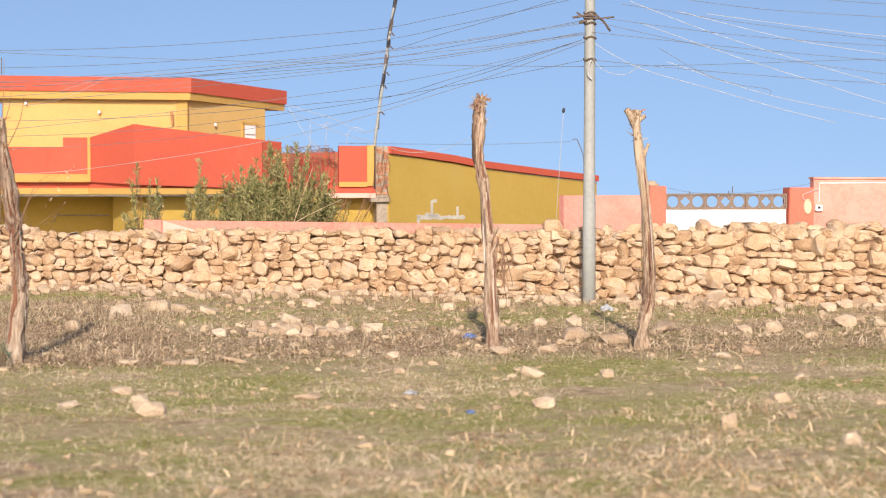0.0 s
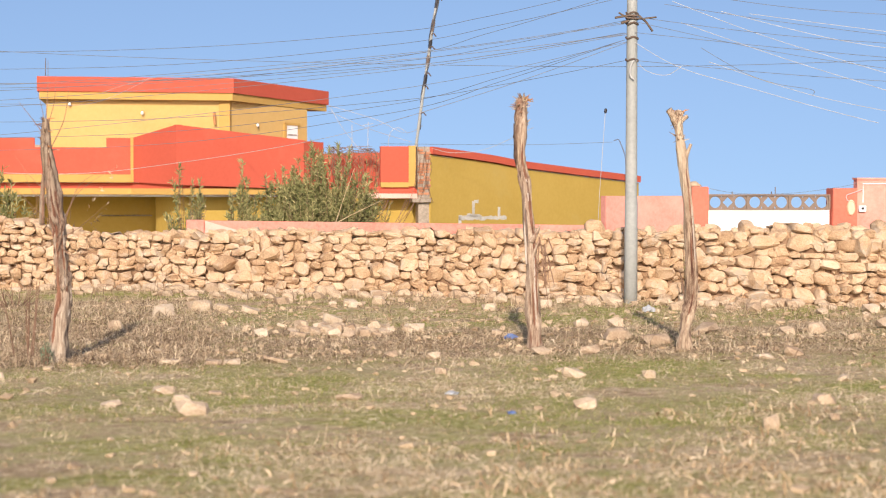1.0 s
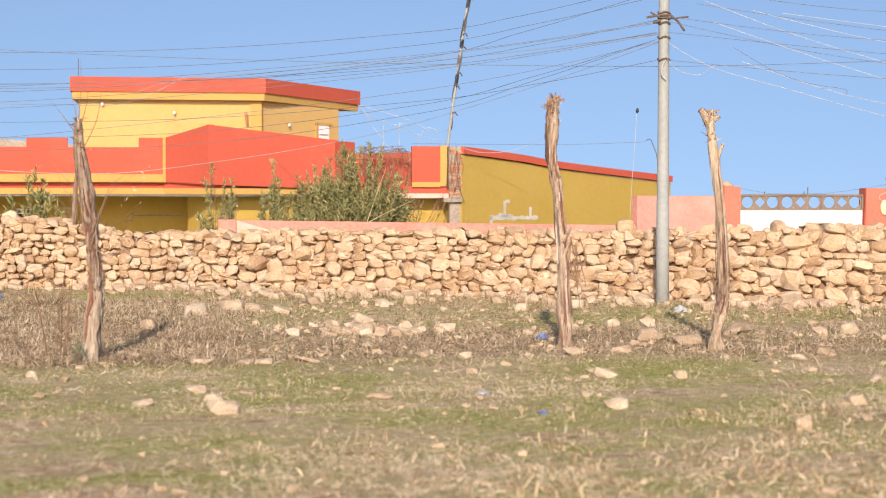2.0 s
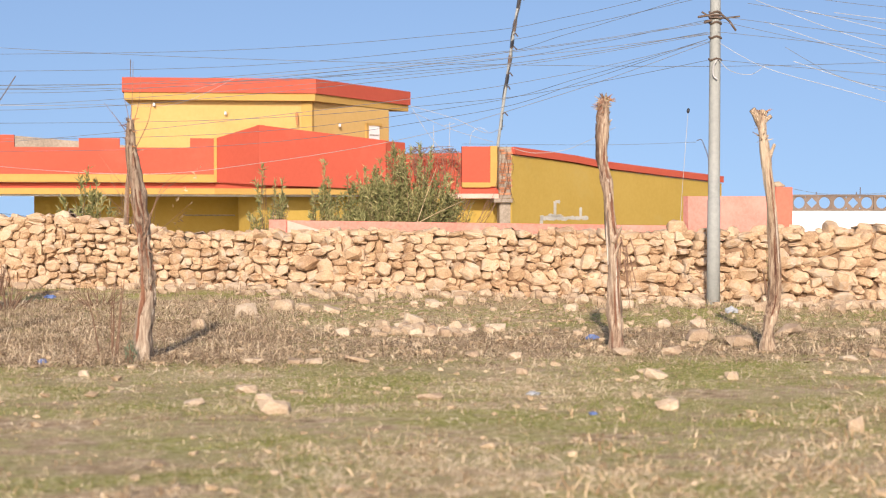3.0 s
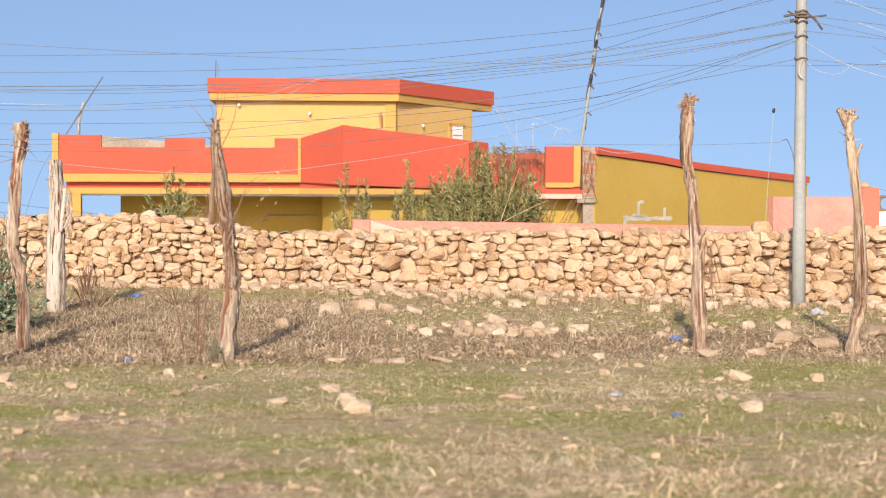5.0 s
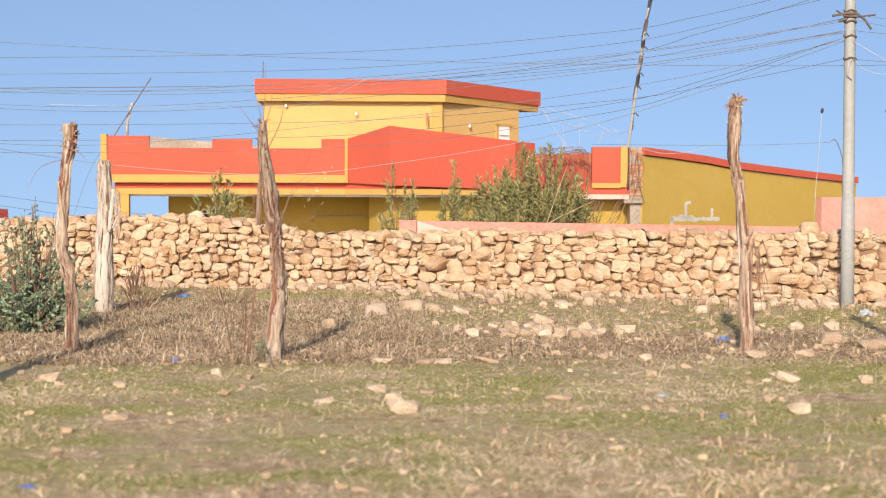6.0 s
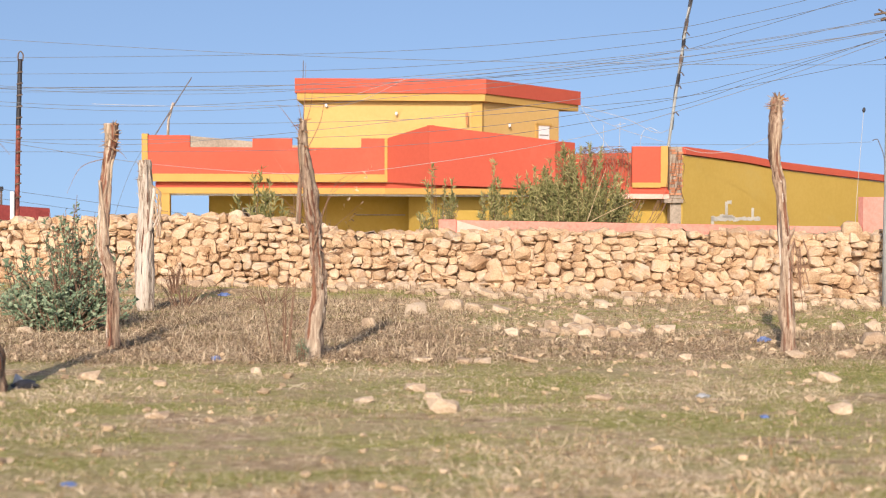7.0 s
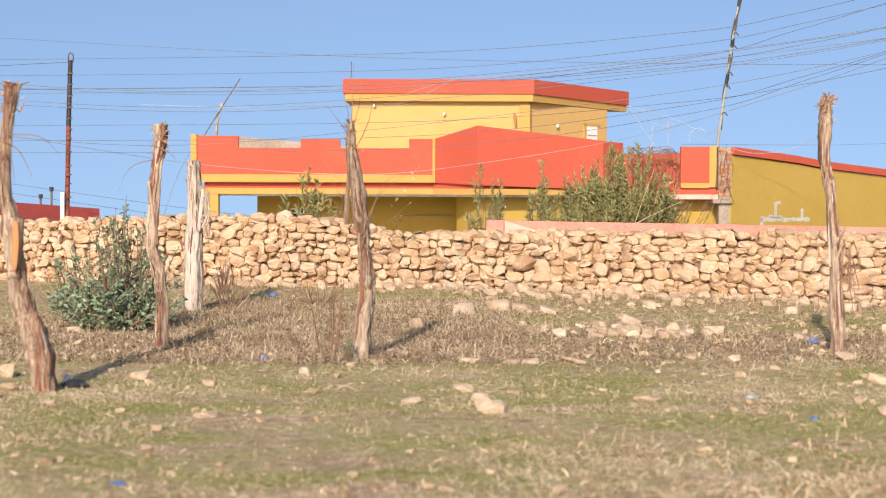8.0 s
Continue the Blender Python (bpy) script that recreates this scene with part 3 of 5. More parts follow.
# ---- dry stone wall ----
TOPS = [(-14, 1.17), (-8, 1.15), (-5, 1.22), (-3.5, 1.30), (-2.2, 1.24), (-1.3, 1.07), (-0.5, 0.98), (1, 1.02), (3, 1.07), (6, 1.10), (8, 1.15), (10, 1.23), (12, 1.23), (17, 1.28)]


def wall_top(x):
    for (a, p), (b, q) in zip(TOPS, TOPS[1:]):
        if a <= x <= b:
            return p + (q - p) * (x - a) / (b - a) + 0.05 * noise.noise(Vector((x * 1.9, 7, 0)))
    return TOPS[-1][1]


def bmesh_arrays(bm):
    bm.verts.index_update()
    out = np.array([v.co[:] for v in bm.verts]), [tuple(v.index for v in f.verts) for f in bm.faces]
    bm.free()
    return out


def course_line(k, x):
    """The wavy bed under a course of the wall."""
    return 0.134 * k - 0.06 + 0.07 * noise.noise(Vector((x * 0.8, k * 0.5, 2))) + 0.03 * noise.noise(Vector((x * 2.6, k * 3.1, 9)))


def face_stone(rnd, face, x0, x1, lo, hi, corners=9):
    """One rounded field stone that fills a gap of the wall's face, with a broken front."""
    cx, cz, w, h = (x0 + x1) / 2, (lo + hi) / 2, x1 - x0, hi - lo
    square, fill = rnd.uniform(2.6, 6.0), rnd.uniform(1.01, 1.12)
    turn, skew = radians(rnd.gauss(0, 9)), rnd.uniform(-0.4, 0.4)
    ring = []
    phase = rnd.uniform(0, 6.283)
    for i in range(corners):
        a = phase + 2 * math.pi * (i + rnd.uniform(-0.28, 0.28)) / corners
        c, n = math.cos(a), math.sin(a)
        r = fill * rnd.uniform(0.86, 1.07) / (abs(c) ** square + abs(n) ** square) ** (1 / square)
        px, pz = r * c * w / 2, r * n * h / 2
        px += skew * pz
        ring.append((px * math.cos(turn) - pz * math.sin(turn), px * math.sin(turn) + pz * math.cos(turn)))
    proud, tx, tz = rnd.gauss(0, 0.03), rnd.uniform(-0.35, 0.35), rnd.uniform(-0.55, 0.25)
    inner, round_off = rnd.uniform(0.35, 0.75), rnd.uniform(0.0, 0.04)
    sign, base = (1, 0.0) if face == 0 else (-1, 0.80)
    verts = []
    for k, (grow, deep) in enumerate(((0.88, 0.26), (1.0, 0.07 + round_off), (0.90, 0.028), (inner, 0.0))):
        for px, pz in ring:
            qx, qz = px * grow + rnd.uniform(-0.006, 0.006), pz * grow + rnd.uniform(-0.006, 0.006)
            d = deep + (proud + tx * qx + tz * qz + rnd.uniform(-0.015, 0.015) if k else 0)
            qx, qz = cx + qx, cz + qz
            verts.append((qx, wall_y(qx) + base + sign * (d + 0.05 * qz), qz + 0.04))
    n = corners
    faces = []
    for k in range(3):
        for i in range(n):
            j = (i + 1) % n
            q = (k * n + i, k * n + j, (k + 1) * n + j, (k + 1) * n + i)
            faces.append(q if face == 0 else q[::-1])
    last = tuple(range(3 * n, 4 * n))
    faces.append(last if face == 0 else last[::-1])
    return face, cx, np.array(verts), faces


def fitted_stones(rnd, face):
    """Rough courses of rounded stones; some stones fill two courses, some share one."""
    out, taken = [], []
    corners = 9 if face == 0 else 6
    for k in range(12):
        x, above = -13.6 + rnd.uniform(0, 0.2), []
        while x < 16.5:
            wide = rnd.choice((rnd.uniform(0.11, 0.19), rnd.uniform(0.15, 0.26), rnd.uniform(0.2, 0.34)))
            for a, b in taken:
                if a < x + 0.02 < b:
                    x = b
            stop = min([a for a, b in taken if a > x] + [99.0])
            if stop - x < wide * 1.35:
                wide = stop - x
            mid = x + wide / 2
            lo, hi = course_line(k, mid), course_line(k + 1, mid)
            top = wall_top(mid)
            if wide > 0.05 and hi < top + 0.06:
                if wide > 0.16 and rnd.random() < 0.22 and hi + 0.13 < top:
                    hi = course_line(k + 1, mid) + rnd.uniform(0.05, 0.12)
                    above.append((x, x + wide))
                    out.append(face_stone(rnd, face, x, x + wide, lo, hi, corners))
                elif wide > 0.28 and rnd.random() < 0.06:
                    cut = lo + (hi - lo) * rnd.uniform(0.38, 0.62)
                    out.append(face_stone(rnd, face, x, x + wide, lo, cut, corners))
                    out.append(face_stone(rnd, face, x, x + wide, cut, hi, corners))
                else:
                    out.append(face_stone(rnd, face, x, x + wide, lo + rnd.uniform(-0.035, 0.03), hi + rnd.uniform(-0.025, 0.04), corners))
            x += max(wide, 0.05)
        taken = above
    return out


def build_stone_wall():
    w = thing("stone_wall", (1.15, 31.6, 0), "dry stone wall of rough tan limestone blocks", "wall", kind="structure")
    # rubble core, set back from the faces; coloured dark for shade in the joints
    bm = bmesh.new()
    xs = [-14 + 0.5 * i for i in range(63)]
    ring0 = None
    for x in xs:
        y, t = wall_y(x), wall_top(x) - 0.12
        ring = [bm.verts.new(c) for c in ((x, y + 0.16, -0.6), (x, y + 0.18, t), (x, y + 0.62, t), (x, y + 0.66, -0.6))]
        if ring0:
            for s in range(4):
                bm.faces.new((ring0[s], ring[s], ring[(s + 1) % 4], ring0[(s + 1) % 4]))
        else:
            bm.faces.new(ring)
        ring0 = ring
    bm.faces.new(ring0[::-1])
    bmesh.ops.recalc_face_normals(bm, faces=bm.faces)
    part("core", bm, M_CORE, w, "rubble filling coloured dark as shade in the joints")
    rnd = random.Random(11)
    stones = []
    for face in (0, 1):
        stones += fitted_stones(rnd, face)
    loose = [bmesh_arrays(rock_mesh(300 + k, (1, 1, 1), 15, 0.6)) for k in range(16)]
    # chocks pushed into the joints and hearting behind them
    for k in range(2300):
        x = rnd.uniform(-13.5, 16.4)
        z = rnd.uniform(-0.02, 1.0) * wall_top(x)
        s, deep = (rnd.uniform(0.07, 0.17), rnd.uniform(0.055, 0.10)) if k % 3 == 0 else (rnd.uniform(0.14, 0.26), rnd.uniform(0.16, 0.21))
        slope = 29.7 if x > 1.15 else 16.5
        m = np.array(pose(x, wall_y(x) + 0.05 * z + deep, z + 0.04, rnd.uniform(-12, 12), rnd.gauss(0, 22), -slope + rnd.uniform(-14, 14))
                     @ Matrix.Diagonal((s * 1.15, 0.16, s * rnd.uniform(0.55, 0.9), 1)))
        v, f = rnd.choice(loose)
        stones.append((0 if k % 3 == 0 else 2, x, v @ m[:3, :3].T + m[:3, 3], f))
    # larger stones that catch the eye: centre, length, height
    for x, z, long, high in ((5.86, 0.68, 0.30, 0.28), (1.45, 0.57, 0.5, 0.3), (10.84, 1.02, 0.28, 0.4), (3.98, 0.45, 0.45, 0.23), (1.75, 0.34, 0.42, 0.27), (2.2, 0.76, 0.36, 0.26), (9.45, 0.45, 0.36, 0.3), (9.03, 0.1, 0.48, 0.26)):
        m = np.array(pose(x, wall_y(x) + 0.09, z, 0, rnd.uniform(-8, 8), -29.7) @ Matrix.Diagonal((long, 0.34, high, 1)))
        v, f = bmesh_arrays(rock_mesh(900 + int(x * 10), (1, 1, 1), 26, 0.6))
        stones.insert(0, (0, x, v @ m[:3, :3].T + m[:3, 3], f))
    for x, z, s in ((11.1, 1.30, 0.27), (7.2, 1.24, 0.34), (-2.86, 1.33, 0.3)):
        m = np.array(pose(x, wall_y(x) + 0.25, z, 0, 5, -20) @ Matrix.Diagonal((s * 1.1, s, s * 0.85, 1)))
        v, f = bmesh_arrays(rock_mesh(950 + int(x), (1, 1, 1), 26, 0.4))
        stones.append((2, x, v @ m[:3, :3].T + m[:3, 3], f))
    # loose stones laid along the top
    x = -13.5
    while x < 16.5:
        s = rnd.uniform(0.12, 0.30)
        slope = 28.4 if x > 1.15 else 16.3
        m = np.array(pose(x, wall_y(x) + rnd.uniform(0.15, 0.6), wall_top(x) - 0.02 + rnd.uniform(-0.07, 0.07), rnd.uniform(-15, 15), rnd.uniform(-15, 15), -slope + rnd.uniform(-40, 40))
                     @ Matrix.Diagonal((s * 1.3, s, s * rnd.uniform(0.6, 0.9), 1)))
        v, f = rnd.choice(loose)
        stones.append((2, x, v @ m[:3, :3].T + m[:3, 3], f))
        x += s * rnd.uniform(0.15, 0.42)
    verts, faces, count, single = [], [], 0, 0
    for face, x, v, f in stones:
        if face == 0 and 2.0 < x < 6.6 and single < 300:
            single += 1
            part("stone", (v.tolist(), f), M_STONE, w)
            continue
        verts.append(v)
        faces += [tuple(i + count for i in q) for q in f]
        count += len(v)
    o = part("other_stones", (np.concatenate(verts).tolist(), faces), M_STONES, w, "tan limestone blocks")
    tagged(o, kind="stuff")


build_stone_wall()


def leaf_set(stems, per, size, seed, droop=0.3, broad=0.08):
    """Narrow folded leaves set all along the stems."""
    rnd = np.random.default_rng(seed)
    verts, faces = [], []
    for pts in stems:
        pts = np.array([p[:] for p in pts])
        for k in range(per):
            t = rnd.uniform(0.12, 1.0) * (len(pts) - 1)
            i = min(int(t), len(pts) - 2)
            o = pts[i] + (pts[i + 1] - pts[i]) * (t - i)
            along = pts[i + 1] - pts[i]
            along /= np.linalg.norm(along) + 1e-9
            side = rnd.normal(size=3)
            d = along * rnd.uniform(0.5, 1.3) + side * (0.5 if broad < 0.15 else 0.9)
            d[2] -= droop * rnd.uniform(0, 1)
            d /= np.linalg.norm(d)
            n = np.cross(d, rnd.normal(size=3))
            n /= np.linalg.norm(n) + 1e-9
            L = size * rnd.uniform(0.6, 1.25)
            w = L * broad * rnd.uniform(0.75, 1.25)
            lift = np.cross(n, d) * w * 0.35
            b = len(verts)
            verts += [o, o + d * L * 0.45 + n * w + lift, o + d * L, o + d * L * 0.45 - n * w + lift, o + d * L * 0.5]
            faces += [(b, b + 1, b + 4), (b + 1, b + 2, b + 4), (b, b + 4, b + 3), (b + 3, b + 4, b + 2)]
    return [tuple(v) for v in verts], faces


# ---- cut trunks used as posts ----
def trunk(name_label, spine, radii, seed, material=None, stubs=(), spikes=6, sides=30, group="cut trunks", seams=()):
    """A dead trunk standing in the field: wavy shaft, splintered head, stubs of branches."""
    base = spine[0]
    t = thing("trunk_post", base, name_label, "tree trunk", group)
    rnd = random.Random(seed)
    n = 7
    path = smooth_path([(base[0], base[1], base[2] - 0.25)] + list(spine), n)
    rr = [radii[0] * 1.1] + list(radii)
    rads = []
    for k in range(len(path)):
        i, f = divmod(k / n, 1)
        i = int(i)
        r = rr[i] if i >= len(rr) - 1 else rr[i] + (rr[i + 1] - rr[i]) * f
        rads.append(r * (1 + rnd.uniform(-0.035, 0.035)))
    mat = material or M_BARK
    part("shaft", tube(path, rads, sides, 0.42, seed=seed), mat, t, smooth=True)
    top, r = Vector(spine[-1]), radii[-1]
    for k in range(spikes):
        a = rnd.uniform(0, 6.28)
        p = top + Vector((math.cos(a) * r * 0.7, math.sin(a) * r * 0.7, -rnd.uniform(0.0, 0.35)))
        q = p + Vector((math.cos(a) * rnd.uniform(0.02, 0.08), math.sin(a) * 0.06, rnd.uniform(0.02, 0.09)))
        part("splinter", tube([p, (p + q) / 2 + Vector((0, 0, 0.01)), q], [rnd.uniform(0.010, 0.018), 0.010, 0.003], 5), rnd.choice((M_BARK, M_PALE)), t)
    # torn strips of bark along the shaft and a shaggy head
    for k in range(26):
        i0 = rnd.randrange(n + 2, max(n + 3, len(path) - 8))
        i1 = min(len(path) - 1, i0 + rnd.randrange(4, 12))
        a = rnd.uniform(0, 6.283)
        line = [path[i] + Vector((math.cos(a + 0.02 * i), math.sin(a + 0.02 * i), 0)) * rads[i] * rnd.uniform(0.92, 1.12) for i in range(i0, i1 + 1)]
        w = rnd.uniform(0.007, 0.016)
        part("bark_strip", tube(line, [w * (0.4 + 0.6 * math.sin(math.pi * (j + 0.5) / len(line))) for j in range(len(line))], 5), rnd.choice((M_BARK, M_BARKW, M_PALE, M_PALE, M_IRON)) if mat is not M_BARKW else mat, t)
    # dark seams where the bark has split open
    for first, last, turn, wide in seams:
        i0, i1 = int(first * (len(path) - 1)), int(last * (len(path) - 1))
        line = [path[i] + Vector((math.cos(turn + 0.03 * math.sin(i)), math.sin(turn + 0.03 * math.sin(i)), 0)) * rads[i] * 0.93 for i in range(i0, i1 + 1)]
        part("bark_seam", tube(line, [wide * (0.25 + 0.75 * math.sin(math.pi * (j + 0.5) / len(line))) * rnd.uniform(0.75, 1.2) for j in range(len(line))], 7), M_SEAM, t, "dark red-brown split in the bark")
    for k in range(spikes * 4):
        i = rnd.randrange(max(0, len(path) - 11), len(path))
        a, g = rnd.uniform(0, 6.283), rnd.uniform(0.02, 0.10)
        p = path[i] + Vector((math.cos(a), math.sin(a), 0)) * rads[i] * 0.8
        part("fibre", tube([p, p + Vector((math.cos(a) * g, math.sin(a) * g, rnd.uniform(-0.03, 0.05)))], [rnd.uniform(0.005, 0.012), 0.002], 4), rnd.choice((M_CUT, M_BARK, M_DRY, M_PALE)), t)
    for p, q, r0, r1 in stubs:
        mid = (Vector(p) + Vector(q)) / 2 + Vector((rnd.uniform(-0.02, 0.02), 0, rnd.uniform(-0.02, 0.02)))
        part("stub", tube(smooth_path([p, mid, q], 4), [r0 + (r1 - r0) * k / 8 for k in range(9)], 8, 0.3, seed=seed + 3), mat, t, smooth=True)
    return t


def twig(t, *pts, r=0.0055):
    path = smooth_path(pts, 5)
    part("twig", tube(path, [r * (1.15 - k / len(path)) for k in range(len(path))], 5), M_TWIG, t, "thin bare twig")


t4 = trunk("pale cut trunk with a forked head standing in the field", [(6.21, 20.13, 0), (6.25, 20.15, 0.35), (6.33, 20.2, 0.7), (6.30, 20.25, 1.5), (6.25, 20.3, 2.1), (6.20, 20.35, 2.55), (6.22, 20.4, 2.78)],
           [0.082, 0.07, 0.062, 0.055, 0.05, 0.05, 0.055], 4, M_PALE, stubs=[((6.21, 20.38, 2.60), (6.08, 20.36, 2.80), 0.05, 0.035), ((6.2, 20.36, 2.6), (6.31, 20.36, 2.73), 0.035, 0.02), ((6.27, 20.3, 2.2), (6.33, 20.28, 2.4), 0.03, 0.015)], seams=((0.25, 0.62, -1.75, 0.013), (0.5, 0.8, -1.3, 0.012)))
t3 = trunk("tall cut trunk with a shaggy splintered head in the field", [(4.525, 20.45, 0), (4.495, 20.5, 0.5), (4.475, 20.55, 1.2), (4.435, 20.65, 1.9), (4.385, 20.7, 2.2), (4.395, 20.75, 2.6), (4.415, 20.8, 2.86), (4.435, 20.8, 2.94)],
           [0.09, 0.072, 0.063, 0.055, 0.055, 0.078, 0.066, 0.045], 3, spikes=18, stubs=[((4.47, 20.5, 1.25), (4.58, 20.5, 1.45), 0.035, 0.012), ((4.46, 20.5, 0.95), (4.56, 20.45, 1.28), 0.03, 0.012)], seams=((0.14, 0.5, -1.0, 0.016), (0.42, 0.72, -1.35, 0.017), (0.12, 0.34, -1.7, 0.010)))
t2 = trunk("leaning bark-stripped trunk in dead weeds", [(-0.907, 19.82, 0), (-0.873, 19.85, 0.40), (-0.838, 19.9, 0.70), (-0.85, 19.9, 0.89), (-0.873, 19.9, 1.17), (-0.89, 19.9, 1.45), (-0.93, 19.9, 1.73), (-0.979, 19.9, 2.05), (-1.02, 19.9, 2.37), (-1.023, 19.9, 2.62)],
           [0.088, 0.093, 0.087, 0.079, 0.07, 0.07, 0.078, 0.068, 0.05, 0.032], 2, M_GREYBARK, spikes=8, stubs=[((-1.01, 19.95, 2.25), (-1.07, 19.97, 1.47), 0.022, 0.03)], seams=((0.1, 0.42, -2.3, 0.03), (0.4, 0.75, -1.9, 0.018), (0.3, 0.6, -1.1, 0.014), (0.62, 0.9, -1.2, 0.014)))
t1 = trunk("dark-topped curved trunk beside a green bush", [(-3.288, 21.04, 0), (-3.295, 21.05, 0.28), (-3.30, 21.05, 0.59), (-3.334, 21.1, 0.88), (-3.407, 21.1, 1.16), (-3.41, 21.1, 1.45), (-3.383, 21.1, 1.80), (-3.364, 21.15, 2.15), (-3.33, 21.2, 2.37), (-3.328, 21.2, 2.62)],
           [0.07, 0.067, 0.067, 0.07, 0.067, 0.06, 0.06, 0.057, 0.07, 0.08], 7, spikes=14, stubs=[((-3.36, 21.08, 1.2), (-3.44, 21.02, 1.95), 0.03, 0.012)], seams=((0.2, 0.5, -2.2, 0.014), (0.80, 0.93, -1.4, 0.022)))
t0 = trunk("bleached whitish trunk standing near the stone wall", [(-3.81, 27.5, 0), (-3.82, 27.55, 0.7), (-3.80, 27.6, 1.3), (-3.82, 27.6, 1.9), (-3.84, 27.6, 2.28)],
           [0.13, 0.12, 0.115, 0.10, 0.085], 8, M_BARKW, stubs=[((-3.73, 27.48, 1.2), (-3.66, 27.46, 1.85), 0.035, 0.03)], seams=((0.3, 0.6, -1.9, 0.014), (0.5, 0.85, -1.2, 0.016)))
shaggy = random.Random(78)
for k in range(16):
    z = shaggy.uniform(1.35, 1.95)
    part("bark_rag", tube(smooth_path([(-3.70, 27.46, z), (-3.66 + shaggy.uniform(0, 0.1), 27.44, z - 0.08), (-3.68 + shaggy.uniform(0, 0.12), 27.44, z - shaggy.uniform(0.15, 0.4))], 3), shaggy.uniform(0.008, 0.018), 5), shaggy.choice((M_BARK, M_BARKW, M_DEAD)), t0)
tb = trunk("thick crooked trunk with a sawn side limb", [(-3.645, 16.45, 0), (-3.70, 16.45, 0.31), (-3.77, 16.45, 0.56), (-3.88, 16.5, 0.88), (-3.925, 16.5, 1.15), (-3.945, 16.5, 1.40), (-4.01, 16.55, 1.70), (-4.04, 16.55, 1.95), (-4.03, 16.6, 2.34), (-3.99, 16.6, 2.66), (-3.965, 16.6, 2.84)],
           [0.108, 0.112, 0.115, 0.098, 0.088, 0.085, 0.07, 0.055, 0.042, 0.055, 0.088], 9, M_BARK, spikes=6, stubs=[((-3.92, 16.45, 1.05), (-3.887, 16.40, 1.60), 0.075, 0.062)])
part("limb_face", tube(smooth_path([(-3.895, 16.352, 1.12), (-3.882, 16.345, 1.35), (-3.88, 16.345, 1.57)], 4), [0.012, 0.026, 0.032, 0.036, 0.038, 0.038, 0.036, 0.03, 0.016], 8, 0.3, seed=5), M_CUT, tb, "orange torn wood")
part("wire_band", tube([(-3.92 + 0.095 * math.cos(k * 0.5236), 16.49 + 0.105 * math.sin(k * 0.5236), 1.115 + 0.012 * math.cos(k * 0.5236)) for k in range(13)], 0.008, 5), M_RUST, tb, "rusty wire tied round the trunk")

twig(t2, (-1.04, 19.88, 2.45), (-1.16, 19.85, 2.62), (-1.30, 19.85, 2.80))
twig(t2, (-0.97, 19.85, 2.30), (-0.82, 19.8, 2.62), (-0.77, 19.8, 2.98), r=0.006)
twig(t2, (-1.03, 19.88, 2.5), (-1.05, 19.85, 2.7), (-1.10, 19.85, 2.9), r=0.005)
twig(t2, (-0.90, 19.8, 1.2), (-0.70, 19.75, 1.85), (-0.45, 19.7, 2.05), r=0.006)
twig(t1, (-3.40, 21.1, 2.2), (-3.66, 21.05, 2.1), (-3.81, 21.0, 1.8))
twig(t1, (-3.36, 21.1, 2.35), (-3.20, 21.05, 2.28), (-3.12, 21.0, 2.2), r=0.006)
twig(tb, (-4.03, 16.55, 2.36), (-3.70, 16.5, 2.34), (-3.51, 16.5, 2.17))
twig(tb, (-4.03, 16.55, 2.3), (-3.88, 16.5, 2.2), (-3.76, 16.5, 1.95), r=0.006)
twig(tb, (-4.03, 16.55, 2.25), (-3.95, 16.5, 2.1), (-3.93, 16.5, 1.9), r=0.005)
twig(t4, (6.30, 20.2, 1.1), (6.42, 20.15, 1.25), (6.46, 20.15, 1.1), r=0.007)
for tip in ((-0.28, 2.10), (-0.36, 1.72), (-0.16, 1.42), (-0.50, 1.40)):
    twig(t2, (-0.90, 19.8, 1.15 + 0.2 * tip[1] / 2), (-0.68, 19.75, tip[1] - 0.28), (tip[0], 19.7, tip[1]), r=0.005)
twig(t2, (-1.03, 19.88, 2.5), (-1.0, 19.88, 2.85), (-0.99, 19.88, 3.25), r=0.006)
twig(t2, (-1.0, 19.88, 2.55), (-0.93, 19.88, 2.8), (-0.91, 19.88, 3.1), r=0.005)
for tip in ((-1.42, 1.95), (-1.36, 2.25), (-1.26, 2.12)):
    twig(t2, (-1.0, 19.85, tip[1] - 0.42), (-1.18, 19.8, tip[1] - 0.25), (tip[0], 19.8, tip[1]), r=0.004)
part("dry_leaves", leaf_set([[(-0.62, 19.75, 1.55), (-0.45, 19.72, 1.85), (-0.25, 19.7, 2.12)], [(-0.6, 19.75, 1.4), (-0.36, 19.7, 1.72)], [(-0.66, 19.75, 1.2), (-0.38, 19.7, 1.32), (-0.10, 19.7, 1.44)], [(-0.7, 19.75, 1.1), (-0.5, 19.75, 1.45)]], 18, 0.05, 5, 0.5, 0.16), M_DEAD, t2, "curled dry leaves on dead twigs")
hang = random.Random(77)
for k in range(14):
    x = 4.48 + hang.uniform(0, 0.2)
    top = hang.uniform(1.0, 1.4)
    twig(t3, (x, 20.5, top), (x + hang.uniform(-0.02, 0.06), 20.45, top - hang.uniform(0.15, 0.3)), (x + hang.uniform(-0.06, 0.08), 20.45, top - hang.uniform(0.3, 0.6)), r=hang.uniform(0.004, 0.010))


